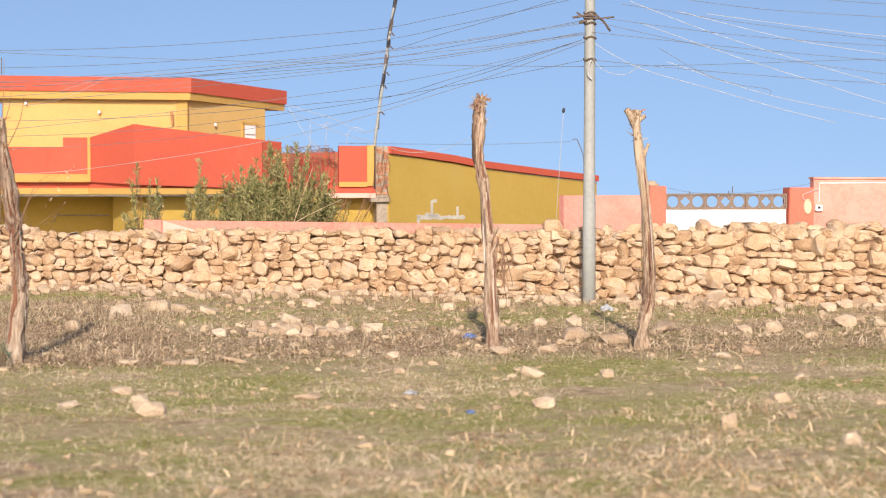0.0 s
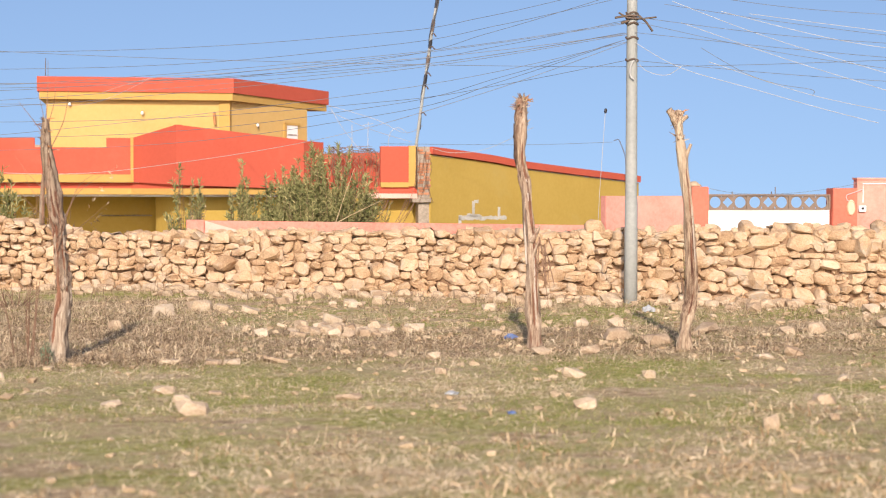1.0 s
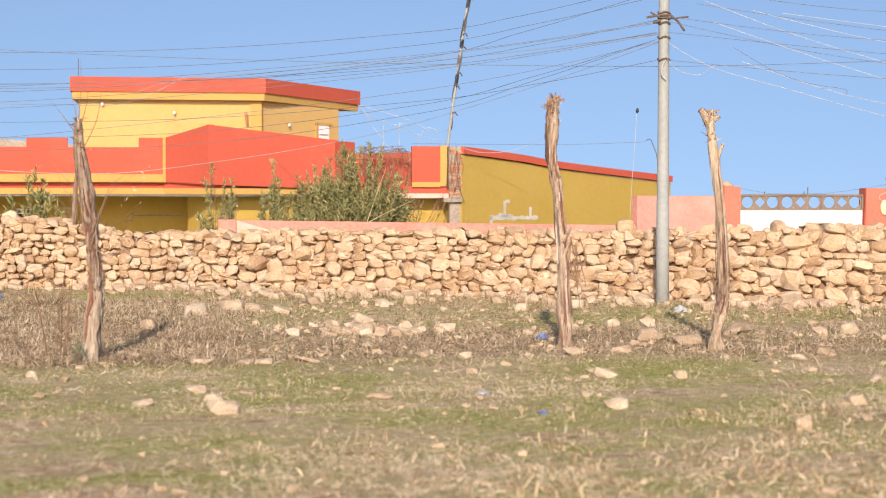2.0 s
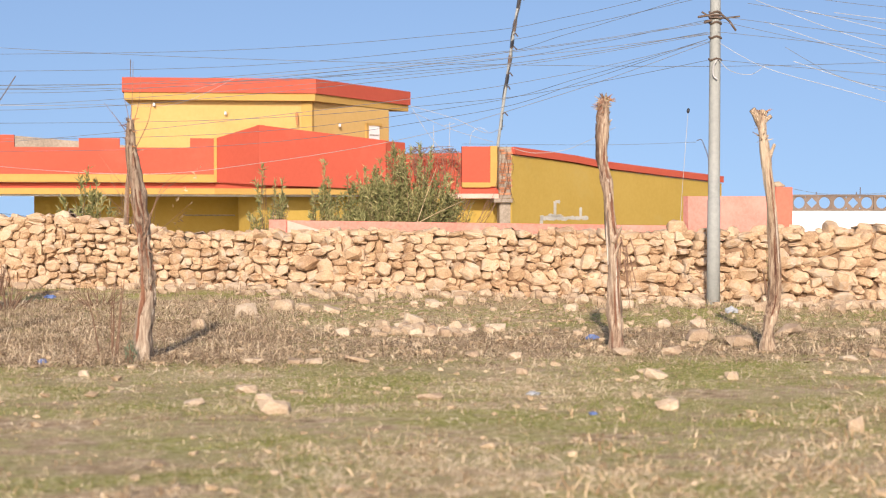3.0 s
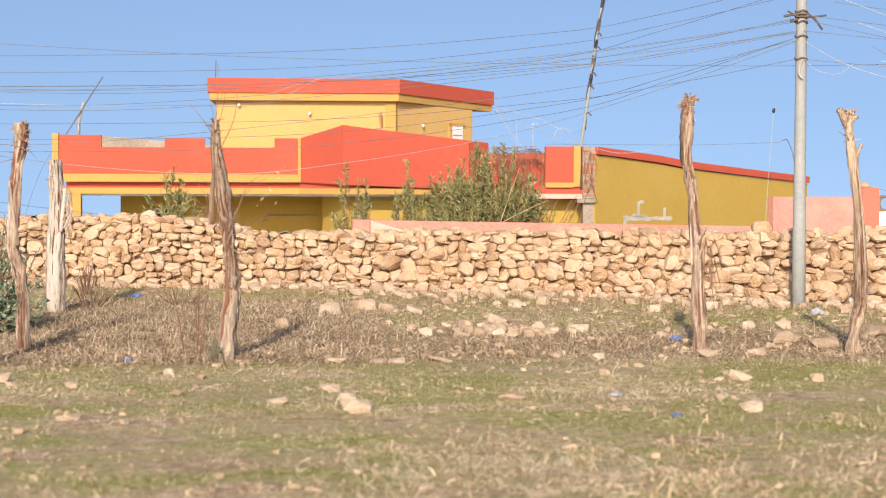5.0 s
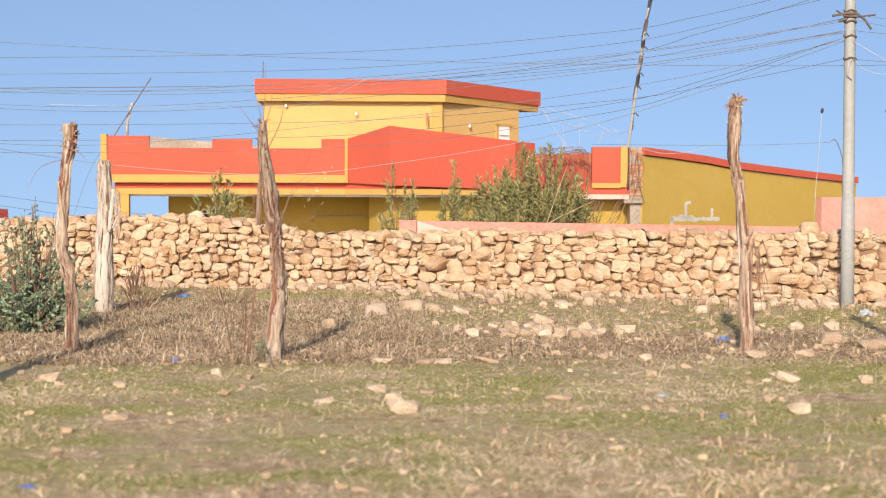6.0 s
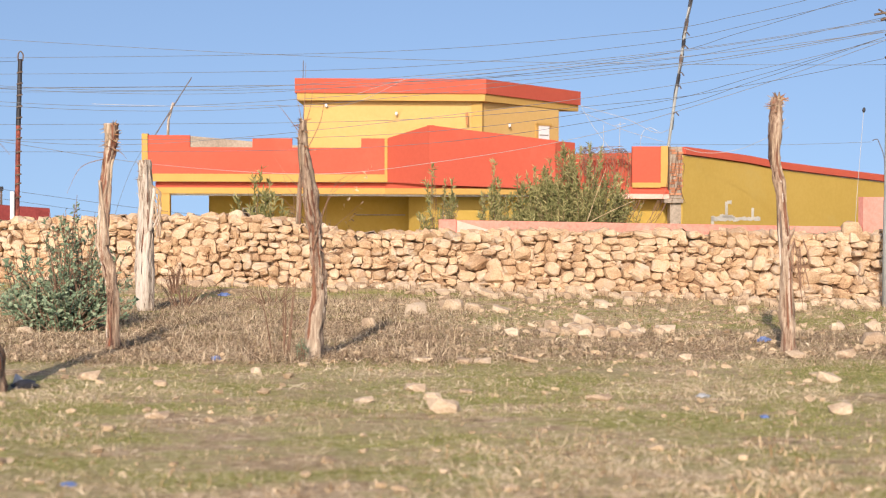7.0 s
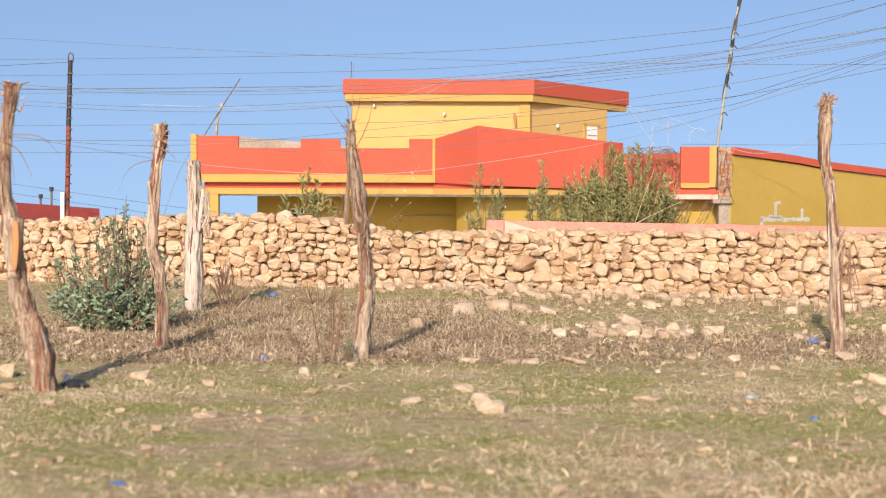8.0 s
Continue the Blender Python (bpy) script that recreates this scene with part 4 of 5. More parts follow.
# ---- steel utility pole ----
def build_pole():
    p = thing("utility_pole", (7.5, 27.1, 0.05), "grey steel utility pole with many cables tied to it", "utility pole")
    part("shaft", tube([(7.5, 27.1, -0.5), (7.5, 27.1, 1.7), (7.5, 27.1, 1.71), (7.5, 27.1, 4.0), (7.5, 27.1, 6.4)], [0.105, 0.10, 0.092, 0.085, 0.07], 20), M_STEEL, p, smooth=True)
    for z in (4.42, 4.50, 4.58, 4.2, 3.86):
        c = 0.086 - (z - 4) * 0.005
        part("cable_band", tube([(7.5 + c * 1.08 * math.cos(a), 27.1 + c * 1.08 * math.sin(a), z + 0.015 * math.sin(3 * a)) for a in [k * math.pi / 8 for k in range(17)]], 0.016, 6), M_IRON, p)
    part("bracket", tube([(7.2, 27.0, 4.50), (7.42, 27.0, 4.54), (7.58, 27.0, 4.54), (7.7, 27.0, 4.44), (7.8, 27.0, 4.30)], 0.018, 6), M_IRON, p, "bent iron bracket")
    part("bracket", tube([(7.26, 27.0, 4.58), (7.4, 27.0, 4.50), (7.62, 27.0, 4.49), (7.86, 27.0, 4.52)], 0.014, 6), M_IRON, p)
    part("bracket", tube([(7.3, 27.0, 4.42), (7.42, 27.0, 4.46)], 0.02, 6), M_IRON, p)
    part("cable_loop", tube(smooth_path([(7.5, 26.98, 3.85), (7.45, 26.98, 3.76), (7.44, 26.98, 3.62), (7.5, 26.97, 3.55)], 5), 0.012, 6), M_WIREL, p)


build_pole()


# ---- masts and antennas ----
def build_masts():
    a = thing("antenna_mast", (8.24, 54.2, 3.1), "tall leaning thin mast wrapped with cables on the roof corner", "antenna")
    line = [(8.17, 54.2, 2.6), (8.38, 54.2, 4.2), (8.58, 54.2, 5.6), (8.72, 54.2, 6.6), (8.94, 54.2, 7.9)]
    path = smooth_path(line, 6)
    part("mast", tube(path, 0.045, 8), M_STEEL, a, "grey metal tube")
    part("wrapped_cable", tube([p + Vector((0.045 * math.cos(k * 0.7), 0.045 * math.sin(k * 0.7), 0)) for k, p in enumerate(path[4:])], 0.028, 5), M_BLACK, a, "black cable wound round the mast")
    for k in range(9, len(path) - 2, 3):
        part("sleeve", tube([path[k], path[k].lerp(path[k + 1], 1.0), path[k + 2].lerp(path[k + 1], 0.4)], [0.052, 0.058, 0.05], 8, 0.3, seed=k), M_BLACK if k % 2 else M_IRON, a, "dark taped sleeve")
    for k, (z, s) in enumerate(((4.1, 0.16), (4.9, 0.1), (5.3, 0.14), (6.1, 0.18), (6.5, 0.14), (7.6, 0.2))):
        x = 8.24 + (z - 2.6) * 0.132
        part("tie", tube([(x - s * 0.4, 54.14, z), (x, 54.1, z + 0.05), (x + s * 0.6, 54.14, z - 0.05)], 0.022, 5), M_IRON, a)
    r = thing("thin_rod", (10.66, 41.6, 0.9), "thin pale rod with a dark knob behind the pink wall", "rod")
    part("rod", tube([(10.62, 41.6, -0.6), (10.74, 41.6, 1.8), (10.87, 41.6, 3.68)], 0.006, 6), M_WIREL, r)
    part("knob", tube([(10.87, 41.6, 3.64), (10.87, 41.6, 3.68), (10.88, 41.6, 3.73), (10.88, 41.6, 3.76)], [0.02, 0.038, 0.034, 0.012], 8), M_BLACK, r)
    s = thing("bent_rod", (16.72, 61.2, 2.3), "thin bent wire stay on the annex coping", "rod")
    part("rod", tube(smooth_path([(16.75, 61.2, 2.2), (16.72, 61.2, 2.9), (16.55, 61.2, 3.4), (16.45, 61.2, 3.55), (16.3, 61.2, 3.5)], 4), 0.014, 5), M_IRON, s)
    g = thing("roof_stake", (-7.07, 56, 3.3), "rough wooden stake with a leaning bar on the roof", "stake")
    part("stake", tube([(-7.07, 56, 2.16), (-7.03, 56, 3.9), (-6.88, 56, 4.45)], [0.05, 0.04, 0.035], 8, 0.3), M_BARKW, g)
    part("bar", tube([(-7.7, 55.9, 3.0), (-6.95, 55.9, 4.2), (-6.30, 55.9, 5.22)], 0.016, 6), M_IRON, g, "leaning dark bar")
    k = thing("roof_aerial", (-2.75, 53.6, 5.08), "thin upright aerial on the upper roof edge", "antenna")
    part("rod", tube([(-2.75, 53.6, 5.05), (-2.74, 53.6, 5.6)], 0.012, 5), M_IRON, k)
    v = thing("roof_aerial", (6.9, 58.3, 3.0), "small pale roof aerials behind the parapet", "antenna")
    part("rod", tube([(6.75, 58.3, 2.0), (6.75, 58.3, 3.9)], 0.009, 5), M_WIREL, v)
    part("rod", tube([(7.25, 58.3, 2.0), (7.28, 58.3, 4.0)], 0.009, 5), M_WIREL, v)
    part("crossbar", tube([(7.1, 58.3, 3.88), (7.45, 58.3, 3.95)], 0.009, 5), M_WIREL, v)


build_masts()


def build_far_pole():
    p = thing("wooden_pole", (-8.35, 40, -0.6), "dark far pole with a rusty red lower half", "utility pole")
    part("lower_shaft", tube([(-8.38, 40, -1.5), (-8.36, 40, 1.2), (-8.32, 40, 3.2)], [0.06, 0.055, 0.052], 10, 0.2), M_RUST, p, "rusty red lower half")
    part("upper_shaft", tube([(-8.32, 40, 3.2), (-8.27, 40, 4.66)], [0.056, 0.05], 10, 0.2), M_BLACK, p, "black upper half")
    part("top_hook", tube(smooth_path([(-8.32, 40, 4.62), (-8.32, 40, 4.76), (-8.27, 40, 4.83), (-8.21, 40, 4.76), (-8.22, 40, 4.62)], 4), 0.016, 5), M_IRON, p)
    part("white_tube", tube([(-8.46, 39.9, -0.8), (-8.44, 39.9, 1.74)], 0.05, 8), M_WHITE, p, "white plastic tube")
    for z in (1.6, 1.9, 2.1, 2.3, 2.6, 2.9, 3.1, 3.35, 3.6, 3.85, 4.1, 4.35):
        x = -8.38 + (z + 1.5) * 0.0185
        part("tie", tube([(x - 0.065, 39.94, z), (x + 0.065, 39.94, z + 0.03)], 0.02, 5), M_IRON, p)


build_far_pole()


# ---- overhead cables ----
def wire(material, *points):
    pale = material is M_WIREL
    w = part("overhead_cable", bmesh.new(), material)
    path = smooth_path(points, 10)
    me = w.data
    bm = tube(path, [(0.0018 if pale else 0.0024) + (0.0001 if pale else 0.000065) * p.y for p in path], 5)
    bm.to_mesh(me)
    bm.free()
    tagged(w, "thin pale cable strung overhead" if pale else "thin black cable strung overhead", "cable", "overhead cables")


wire(M_WIRE, (-11.02, 34.00, 4.82), (-8.24, 33.50, 4.62), (-0.84, 31.50, 4.13), (6.95, 28.00, 3.81), (10.99, 24.00, 3.71), (13.32, 23.00, 3.76))
wire(M_WIRE, (7.47, 27.05, 4.45), (3.70, 28.50, 3.97), (-3.36, 32.00, 3.59), (-8.85, 36.00, 3.92), (-12.64, 39.00, 4.51))
wire(M_WIRE, (7.47, 27.05, 4.43), (3.70, 28.50, 3.94), (-2.66, 32.00, 3.53), (-8.85, 36.00, 3.85), (-12.65, 39.00, 4.37))
wire(M_WIRE, (7.47, 27.05, 4.28), (3.70, 28.50, 3.76), (-3.56, 32.00, 3.31), (-8.86, 36.00, 3.60), (-12.65, 39.00, 4.05))
wire(M_WIRE, (7.47, 27.05, 4.26), (3.70, 28.50, 3.71), (-3.06, 32.00, 3.23), (-8.86, 36.00, 3.51), (-12.65, 39.00, 3.93))
wire(M_WIRE, (7.47, 27.05, 4.15), (3.71, 28.50, 3.40), (-4.06, 32.00, 2.64), (-8.86, 36.00, 2.85), (-12.66, 39.00, 3.04))
wire(M_WIRE, (7.37, 27.10, 4.83), (5.83, 29.00, 4.55), (4.09, 31.00, 4.33), (-0.80, 36.00, 4.22), (-11.06, 44.00, 4.55))
wire(M_WIRE, (6.74, 27.10, 4.86), (5.50, 29.00, 4.66), (4.09, 31.00, 4.55), (-0.80, 36.00, 4.55), (-11.05, 44.00, 4.94))
wire(M_WIRE, (7.38, 27.10, 4.47), (5.84, 29.00, 4.21), (4.09, 31.00, 4.03), (-0.80, 36.00, 3.93), (-11.06, 44.00, 4.21))
wire(M_WIRE, (7.38, 27.10, 4.28), (5.84, 29.00, 4.08), (4.09, 31.00, 3.96), (-0.80, 36.00, 3.93), (-11.06, 44.00, 4.22))
wire(M_WIRE, (7.38, 27.10, 4.17), (5.84, 29.00, 3.70), (4.09, 31.00, 3.29), (-0.81, 36.00, 2.89), (-11.08, 44.00, 2.97))
wire(M_WIRE, (7.38, 27.10, 4.17), (5.84, 29.00, 3.63), (4.09, 31.00, 3.14), (-0.81, 36.00, 2.65), (-11.09, 44.00, 2.68))
wire(M_WIRE, (7.38, 27.10, 3.85), (5.84, 29.00, 3.57), (4.09, 31.00, 3.36), (-0.81, 36.00, 3.18), (-11.08, 44.00, 3.34))
wire(M_WIRE, (6.97, 27.10, 4.78), (5.62, 29.00, 4.41), (4.09, 31.00, 4.10), (-0.80, 36.00, 3.86), (-11.07, 44.00, 4.12))
wire(M_WIRE, (11.70, 44.00, 3.02), (9.36, 44.00, 2.94), (6.34, 48.00, 3.04))
wire(M_WIREL, (7.47, 27.05, 4.15), (6.26, 33.00, 3.63), (4.24, 40.00, 3.02), (1.14, 44.00, 2.50), (-2.10, 47.00, 2.20), (-6.27, 46.00, 2.44), (-9.59, 40.00, 2.99), (-12.04, 39.00, 3.38))
wire(M_WIREL, (5.97, 58.00, 4.32), (7.04, 56.00, 3.69), (8.08, 54.00, 3.24))
wire(M_WIREL, (-1.11, 52.50, 4.57), (0.30, 50.00, 4.85), (2.19, 46.00, 4.77), (5.90, 36.00, 4.52), (7.47, 27.05, 4.26))
wire(M_WIREL, (-7.38, 44.00, 3.86), (-5.03, 44.00, 3.81), (-3.24, 46.00, 3.93), (-1.33, 50.00, 4.15), (0.31, 52.60, 5.03))
wire(M_WIREL, (8.62, 53.60, 3.05), (9.29, 53.50, 2.91), (10.33, 53.50, 3.05), (11.40, 52.00, 3.64))
wire(M_WIREL, (5.86, 56.9, 4.45), (6.3, 57.0, 3.75), (6.85, 57.0, 3.05))
wire(M_WIREL, (5.86, 56.9, 4.45), (7.2, 56.0, 4.0), (8.0, 55.0, 3.55), (8.45, 54.2, 3.75))
wire(M_WIREL, (7.55, 55.5, 3.1), (7.62, 55.5, 3.55), (7.85, 55.5, 3.72), (8.1, 55.4, 3.6))
wire(M_WIRE, (7.51, 27.02, 4.45), (9.42, 25.89, 3.92), (11.31, 24.68, 3.54), (12.82, 23.64, 3.27))
wire(M_WIRE, (7.51, 27.02, 4.52), (9.42, 25.89, 4.18), (11.31, 24.68, 3.95), (12.82, 23.64, 3.81))
wire(M_WIRE, (7.52, 27.02, 4.28), (9.42, 25.89, 3.99), (11.31, 24.68, 3.73), (12.82, 23.64, 3.55))
wire(M_WIRE, (7.52, 27.02, 3.85), (9.42, 25.89, 3.60), (11.31, 24.68, 3.40), (12.82, 23.64, 3.28))
wire(M_WIRE, (8.60, 26.38, 4.77), (9.78, 25.66, 4.55), (11.30, 24.68, 4.37), (12.81, 23.64, 4.21))
wire(M_WIRE, (10.42, 25.26, 4.68), (11.30, 24.68, 4.56), (12.17, 24.09, 4.50), (12.81, 23.64, 4.44))
wire(M_WIRE, (7.92, 26.79, 4.70), (9.42, 25.89, 4.38), (11.31, 24.68, 4.03), (12.82, 23.64, 3.79))
wire(M_WIREL, (8.03, 26.72, 4.74), (9.13, 26.07, 4.22), (10.28, 25.35, 3.76), (11.31, 24.68, 3.38), (12.83, 23.64, 2.83))
wire(M_WIREL, (8.15, 26.65, 4.41), (9.42, 25.89, 3.86), (10.50, 25.21, 3.43), (11.31, 24.68, 3.11), (12.52, 23.86, 2.67))
wire(M_WIREL, (7.49, 27.04, 4.15), (8.15, 26.65, 3.72), (9.13, 26.07, 3.37), (10.01, 25.53, 3.06), (10.70, 25.09, 2.84))
wire(M_WIREL, (9.05, 26.11, 4.51), (10.14, 25.44, 4.30), (11.30, 24.68, 4.09), (12.82, 23.64, 3.91))
wire(M_WIREL, (8.53, 26.43, 3.80), (9.86, 25.62, 3.27), (11.32, 24.68, 2.88), (12.83, 23.64, 2.45))
wire(M_WIREL, (8.68, 26.34, 4.56), (10.14, 25.44, 4.09), (11.31, 24.68, 3.83), (12.82, 23.64, 3.51))
wire(M_WIREL, (7.53, 27.00, 3.86), (7.71, 27.00, 3.69), (8.03, 27.00, 3.63), (8.25, 26.90, 3.77))
wire(M_WIRE, (8.39, 26.40, 4.01), (8.93, 26.00, 3.62), (9.39, 25.80, 3.44), (9.85, 25.60, 3.35), (9.87, 25.60, 3.27))
wire(M_WIRE, (-10.55, 36.00, 4.12), (-9.34, 38.00, 4.40), (-8.28, 40.00, 4.62))
wire(M_WIRE, (-11.11, 46.00, 1.93), (-7.60, 50.00, 1.32), (-5.56, 53.00, 1.00))
wire(M_WIRE, (-11.11, 46.00, 1.69), (-7.60, 50.00, 1.05), (-6.06, 53.00, 0.84))
wire(M_WIRE, (14.0, 44.0, 1.905), (15.0, 43.95, 1.73), (16.4, 43.95, 1.74), (17.55, 43.98, 1.875), (18.2, 43.95, 2.0))
wire(M_WIRE, (-7.38, 55.0, 3.45), (-7.9, 53.6, 2.2), (-8.35, 52.5, 0.3), (-8.6, 52.0, -1.3))


# ---- plants ----
def shrub(label, base, spread, height, stems, per, leaf, seed, material, depth=None, twigs=0.3, category="shrub", broad=0.08):
    """Stems that fan out of one foot, with leaves along them and some bare twigs."""
    rnd = random.Random(seed)
    s = thing("shrub", base, label, category)
    depth = depth or spread * 0.7
    paths, wood = [], bmesh.new()
    for k in range(stems):
        a, r = rnd.uniform(0, 6.283), math.sqrt(rnd.random())
        tip = Vector((base[0] + spread * r * math.cos(a), base[1] + depth * r * math.sin(a), base[2] + height * (1 - 0.45 * r * r) * rnd.uniform(0.5, 1.1)))
        foot = Vector((base[0] + 0.4 * (tip.x - base[0]) * rnd.random(), base[1] + 0.4 * (tip.y - base[1]), base[2] - 0.1))
        mid = foot.lerp(tip, 0.55) + Vector((rnd.uniform(-0.1, 0.1) * spread, rnd.uniform(-0.1, 0.1) * spread, 0.05 * height))
        p = smooth_path([foot, mid, tip], 4)
        tube(p, [0.009 - 0.0008 * i for i in range(len(p))], 4, bm=wood)
        if rnd.random() > twigs:
            paths.append(p)
    part("branchwork", wood, M_TWIG, s)
    part("leaves", leaf_set(paths, per, leaf, seed, 0.3, broad), material, s)
    return s


shrub("large dull green oleander behind the pink wall", (4.75, 46, -0.82), 1.35, 3.75, 210, 170, 0.15, 21, M_LEAF, twigs=0.12, broad=0.1)
shrub("large dull green oleander behind the pink wall", (3.45, 46, -0.82), 0.95, 3.0, 120, 160, 0.15, 22, M_LEAF, twigs=0.1, broad=0.1)
shrub("large dull green oleander behind the pink wall", (4.1, 45.6, -0.82), 0.9, 3.2, 100, 150, 0.15, 36, M_LEAF, twigs=0.1, broad=0.1)
shrub("half-bare oleander with dry brown twigs beside the parapet", (5.75, 46.4, -0.82), 0.7, 3.5, 80, 60, 0.13, 23, M_LEAF, twigs=0.5)
shrub("slim oleander bush behind the pink wall", (2.5, 46, -0.82), 0.5, 3.13, 46, 140, 0.16, 24, M_LEAF, broad=0.1)
shrub("oleander with browned lower twigs behind the wall", (1.1, 45, -0.82), 0.6, 3.13, 56, 110, 0.16, 25, M_LEAF, twigs=0.35, broad=0.1)
shrub("thin oleander below the porch", (-3.5, 46, -0.82), 0.85, 2.93, 70, 110, 0.19, 26, M_LEAF, twigs=0.2, broad=0.1)
shrub("sparse dry-tipped shrub below the porch", (-2.1, 45.5, -0.82), 0.9, 2.48, 26, 10, 0.15, 27, M_DEAD, twigs=0.3)
shrub("tangle of browned twigs and dead leaves behind the wall", (1.25, 44.6, -0.82), 0.55, 2.45, 60, 24, 0.10, 37, M_DEAD, twigs=0.3)
shrub("dry twiggy shrub below the porch", (-2.4, 45.2, -0.82), 0.7, 2.6, 50, 26, 0.10, 38, M_DEAD, twigs=0.3)
shrub("open grey-green bush in front of the stone wall", (-4.25, 23.7, 0.0), 0.85, 1.62, 95, 36, 0.075, 28, M_LEAFG, 0.5, twigs=0.3, broad=0.24)
shrub("open grey-green bush in front of the stone wall", (-4.85, 24.4, 0.0), 0.7, 1.05, 45, 30, 0.075, 29, M_LEAFG, 0.5, twigs=0.4, broad=0.24)
shrub("low spreading grey-green bush in front of the stone wall", (-4.3, 23.4, 0.0), 0.95, 0.72, 110, 40, 0.075, 35, M_LEAFG, 0.5, twigs=0.1, broad=0.26)
shrub("small grey-green weed at the foot of a trunk", (-1.0, 19.55, 0.0), 0.09, 0.22, 18, 24, 0.05, 30, M_LEAFG)
shrub("yellow-green weed growing against the stone wall", (8.35, 26.9, 0.3), 0.16, 0.75, 16, 16, 0.06, 31, M_LEAF)
# dark clump of twigs added by the wall, right of the bleached trunk
shrub("dark twiggy clump against the stone wall", (-3.82, 31.2, 0.0), 0.2, 0.62, 34, 14, 0.06, 39, M_TWIG, twigs=0.2)
shrub("tall dead stalks beside the leaning trunk", (-1.25, 20.2, 0.0), 0.35, 1.5, 6, 9, 0.05, 32, M_DEAD, twigs=0.2)
shrub("dead reddish stalks near the stone wall", (-3.35, 28.3, 0.0), 0.45, 0.5, 26, 30, 0.04, 33, M_DEAD, twigs=0.3)
shrub("dead reddish stalks near the stone wall", (-2.0, 29.0, 0.0), 0.6, 0.35, 24, 26, 0.04, 34, M_DEAD, twigs=0.3)


def bare_vine():
    """A tangle of leafless shoots over the low parapet."""
    rnd = random.Random(40)
    v = thing("bare_vine", (6.6, 57.2, 1.2), "tangle of bare brown vine shoots over the red parapet", "vine")
    wood = bmesh.new()
    for k in range(46):
        x = rnd.uniform(5.9, 7.6)
        p = [(x + rnd.uniform(-0.3, 0.3), 56.9, rnd.uniform(1.6, 2.4)), (x, 57.2, rnd.uniform(2.5, 3.0)), (x + rnd.uniform(-0.5, 0.5), 57.3, rnd.uniform(2.85, 3.2)), (x + rnd.uniform(-0.8, 0.8), 57.2, rnd.uniform(2.7, 3.25))]
        tube(smooth_path(p, 4), 0.007, 4, bm=wood)
    part("tangle", wood, M_TWIG, v)


bare_vine()


def pier_vine():
    """Dry shoots hanging over the brick pier."""
    rnd = random.Random(41)
    v = thing("bare_vine", (8.4, 53.7, 1.0), "dry grey vine shoots hanging on the brick pier", "vine")
    wood = bmesh.new()
    for k in range(10):
        x = rnd.uniform(8.15, 8.65)
        tube(smooth_path([(x, 53.72, rnd.uniform(2.6, 3.2)), (x + rnd.uniform(-0.15, 0.15), 53.66, rnd.uniform(2.0, 2.6)), (x + rnd.uniform(-0.25, 0.25), 53.68, rnd.uniform(1.3, 2.0))], 4), 0.006, 4, bm=wood)
    for k in range(9):
        x = rnd.uniform(7.2, 8.3)
        tube(smooth_path([(x, 53.75, 1.5), (x - 0.15, 53.7, 1.2), (x - rnd.uniform(0.1, 0.5), 53.7, 0.8)], 4), 0.009, 4, bm=wood)
    part("tangle", wood, M_TWIG, v)


pier_vine()
for place in (((4.43, 45.2, 0.75), (6.03, 45.2, 1.56)), ((4.79, 45.2, 0.9), (5.30, 45.2, 2.36))):
    c = thing("cane", place[0], "pale dry cane leaning in the oleander", "cane", "canes")
    part("stalk", tube([place[0], (Vector(place[0]) + Vector(place[1])) / 2 + Vector((0, 0, 0.03)), place[1]], [0.010, 0.009, 0.006], 6), M_HAY, c)


def blade_field(name, label, spots, per, tall, width, lean, material, seed, spread=0.06, curl=0.35, swirl=0.0):
    """Tufts of thin curved blades, as one object. lean and curl are angles from the vertical; swirl draws the blades of a tuft one way."""
    rnd = np.random.default_rng(seed)
    spots = np.array([(x, y, ground_z(x, y) - 0.006) for x, y, _ in spots])
    n = len(spots) * per
    o = np.repeat(spots, per, axis=0)
    o[:, :2] += rnd.normal(size=(n, 2)) * spread
    a = np.repeat(rnd.uniform(0, 2 * np.pi, len(spots)), per) * swirl + rnd.uniform(0, 2 * np.pi, n) * (1 - swirl)
    h = tall * rnd.uniform(0.45, 1.3, n) * np.repeat(rnd.uniform(0.6, 1.3, len(spots)), per)
    tilt = np.clip(np.abs(rnd.normal(lean, 0.35, n)), 0.05, 1.5)
    bow = rnd.normal(curl, curl * 0.8 + 0.05, n)
    b = a + np.pi / 2 + rnd.normal(0, 0.6, n)
    side = np.stack([np.cos(b), np.sin(b), 0.4 * rnd.normal(size=n)], 1) * (width * rnd.uniform(0.5, 1.4, n))[:, None]
    line, p = [o], o
    for k in range(3):
        t = tilt + bow * k
        p = p + np.stack([np.cos(a) * np.sin(t), np.sin(a) * np.sin(t), np.cos(t)], 1) * (h / 3)[:, None]
        p[:, 2] = np.maximum(p[:, 2], o[:, 2] + 0.012)
        line.append(p)
    verts = np.stack([line[0] - side * 0.8, line[0] + side * 0.8, line[1] + side, line[1] - side, line[2] + side * 0.75, line[2] - side * 0.75, line[3]], 1).reshape(-1, 3)
    k = np.arange(n) * 7
    faces = np.stack([k, k + 1, k + 2, k + 3], 1).tolist() + np.stack([k + 3, k + 2, k + 4, k + 5], 1).tolist() + np.stack([k + 5, k + 4, k + 6], 1).tolist()
    ob = part(name, (verts.tolist(), faces), material)
    tagged(ob, label, name.replace("_", " "), kind="stuff")


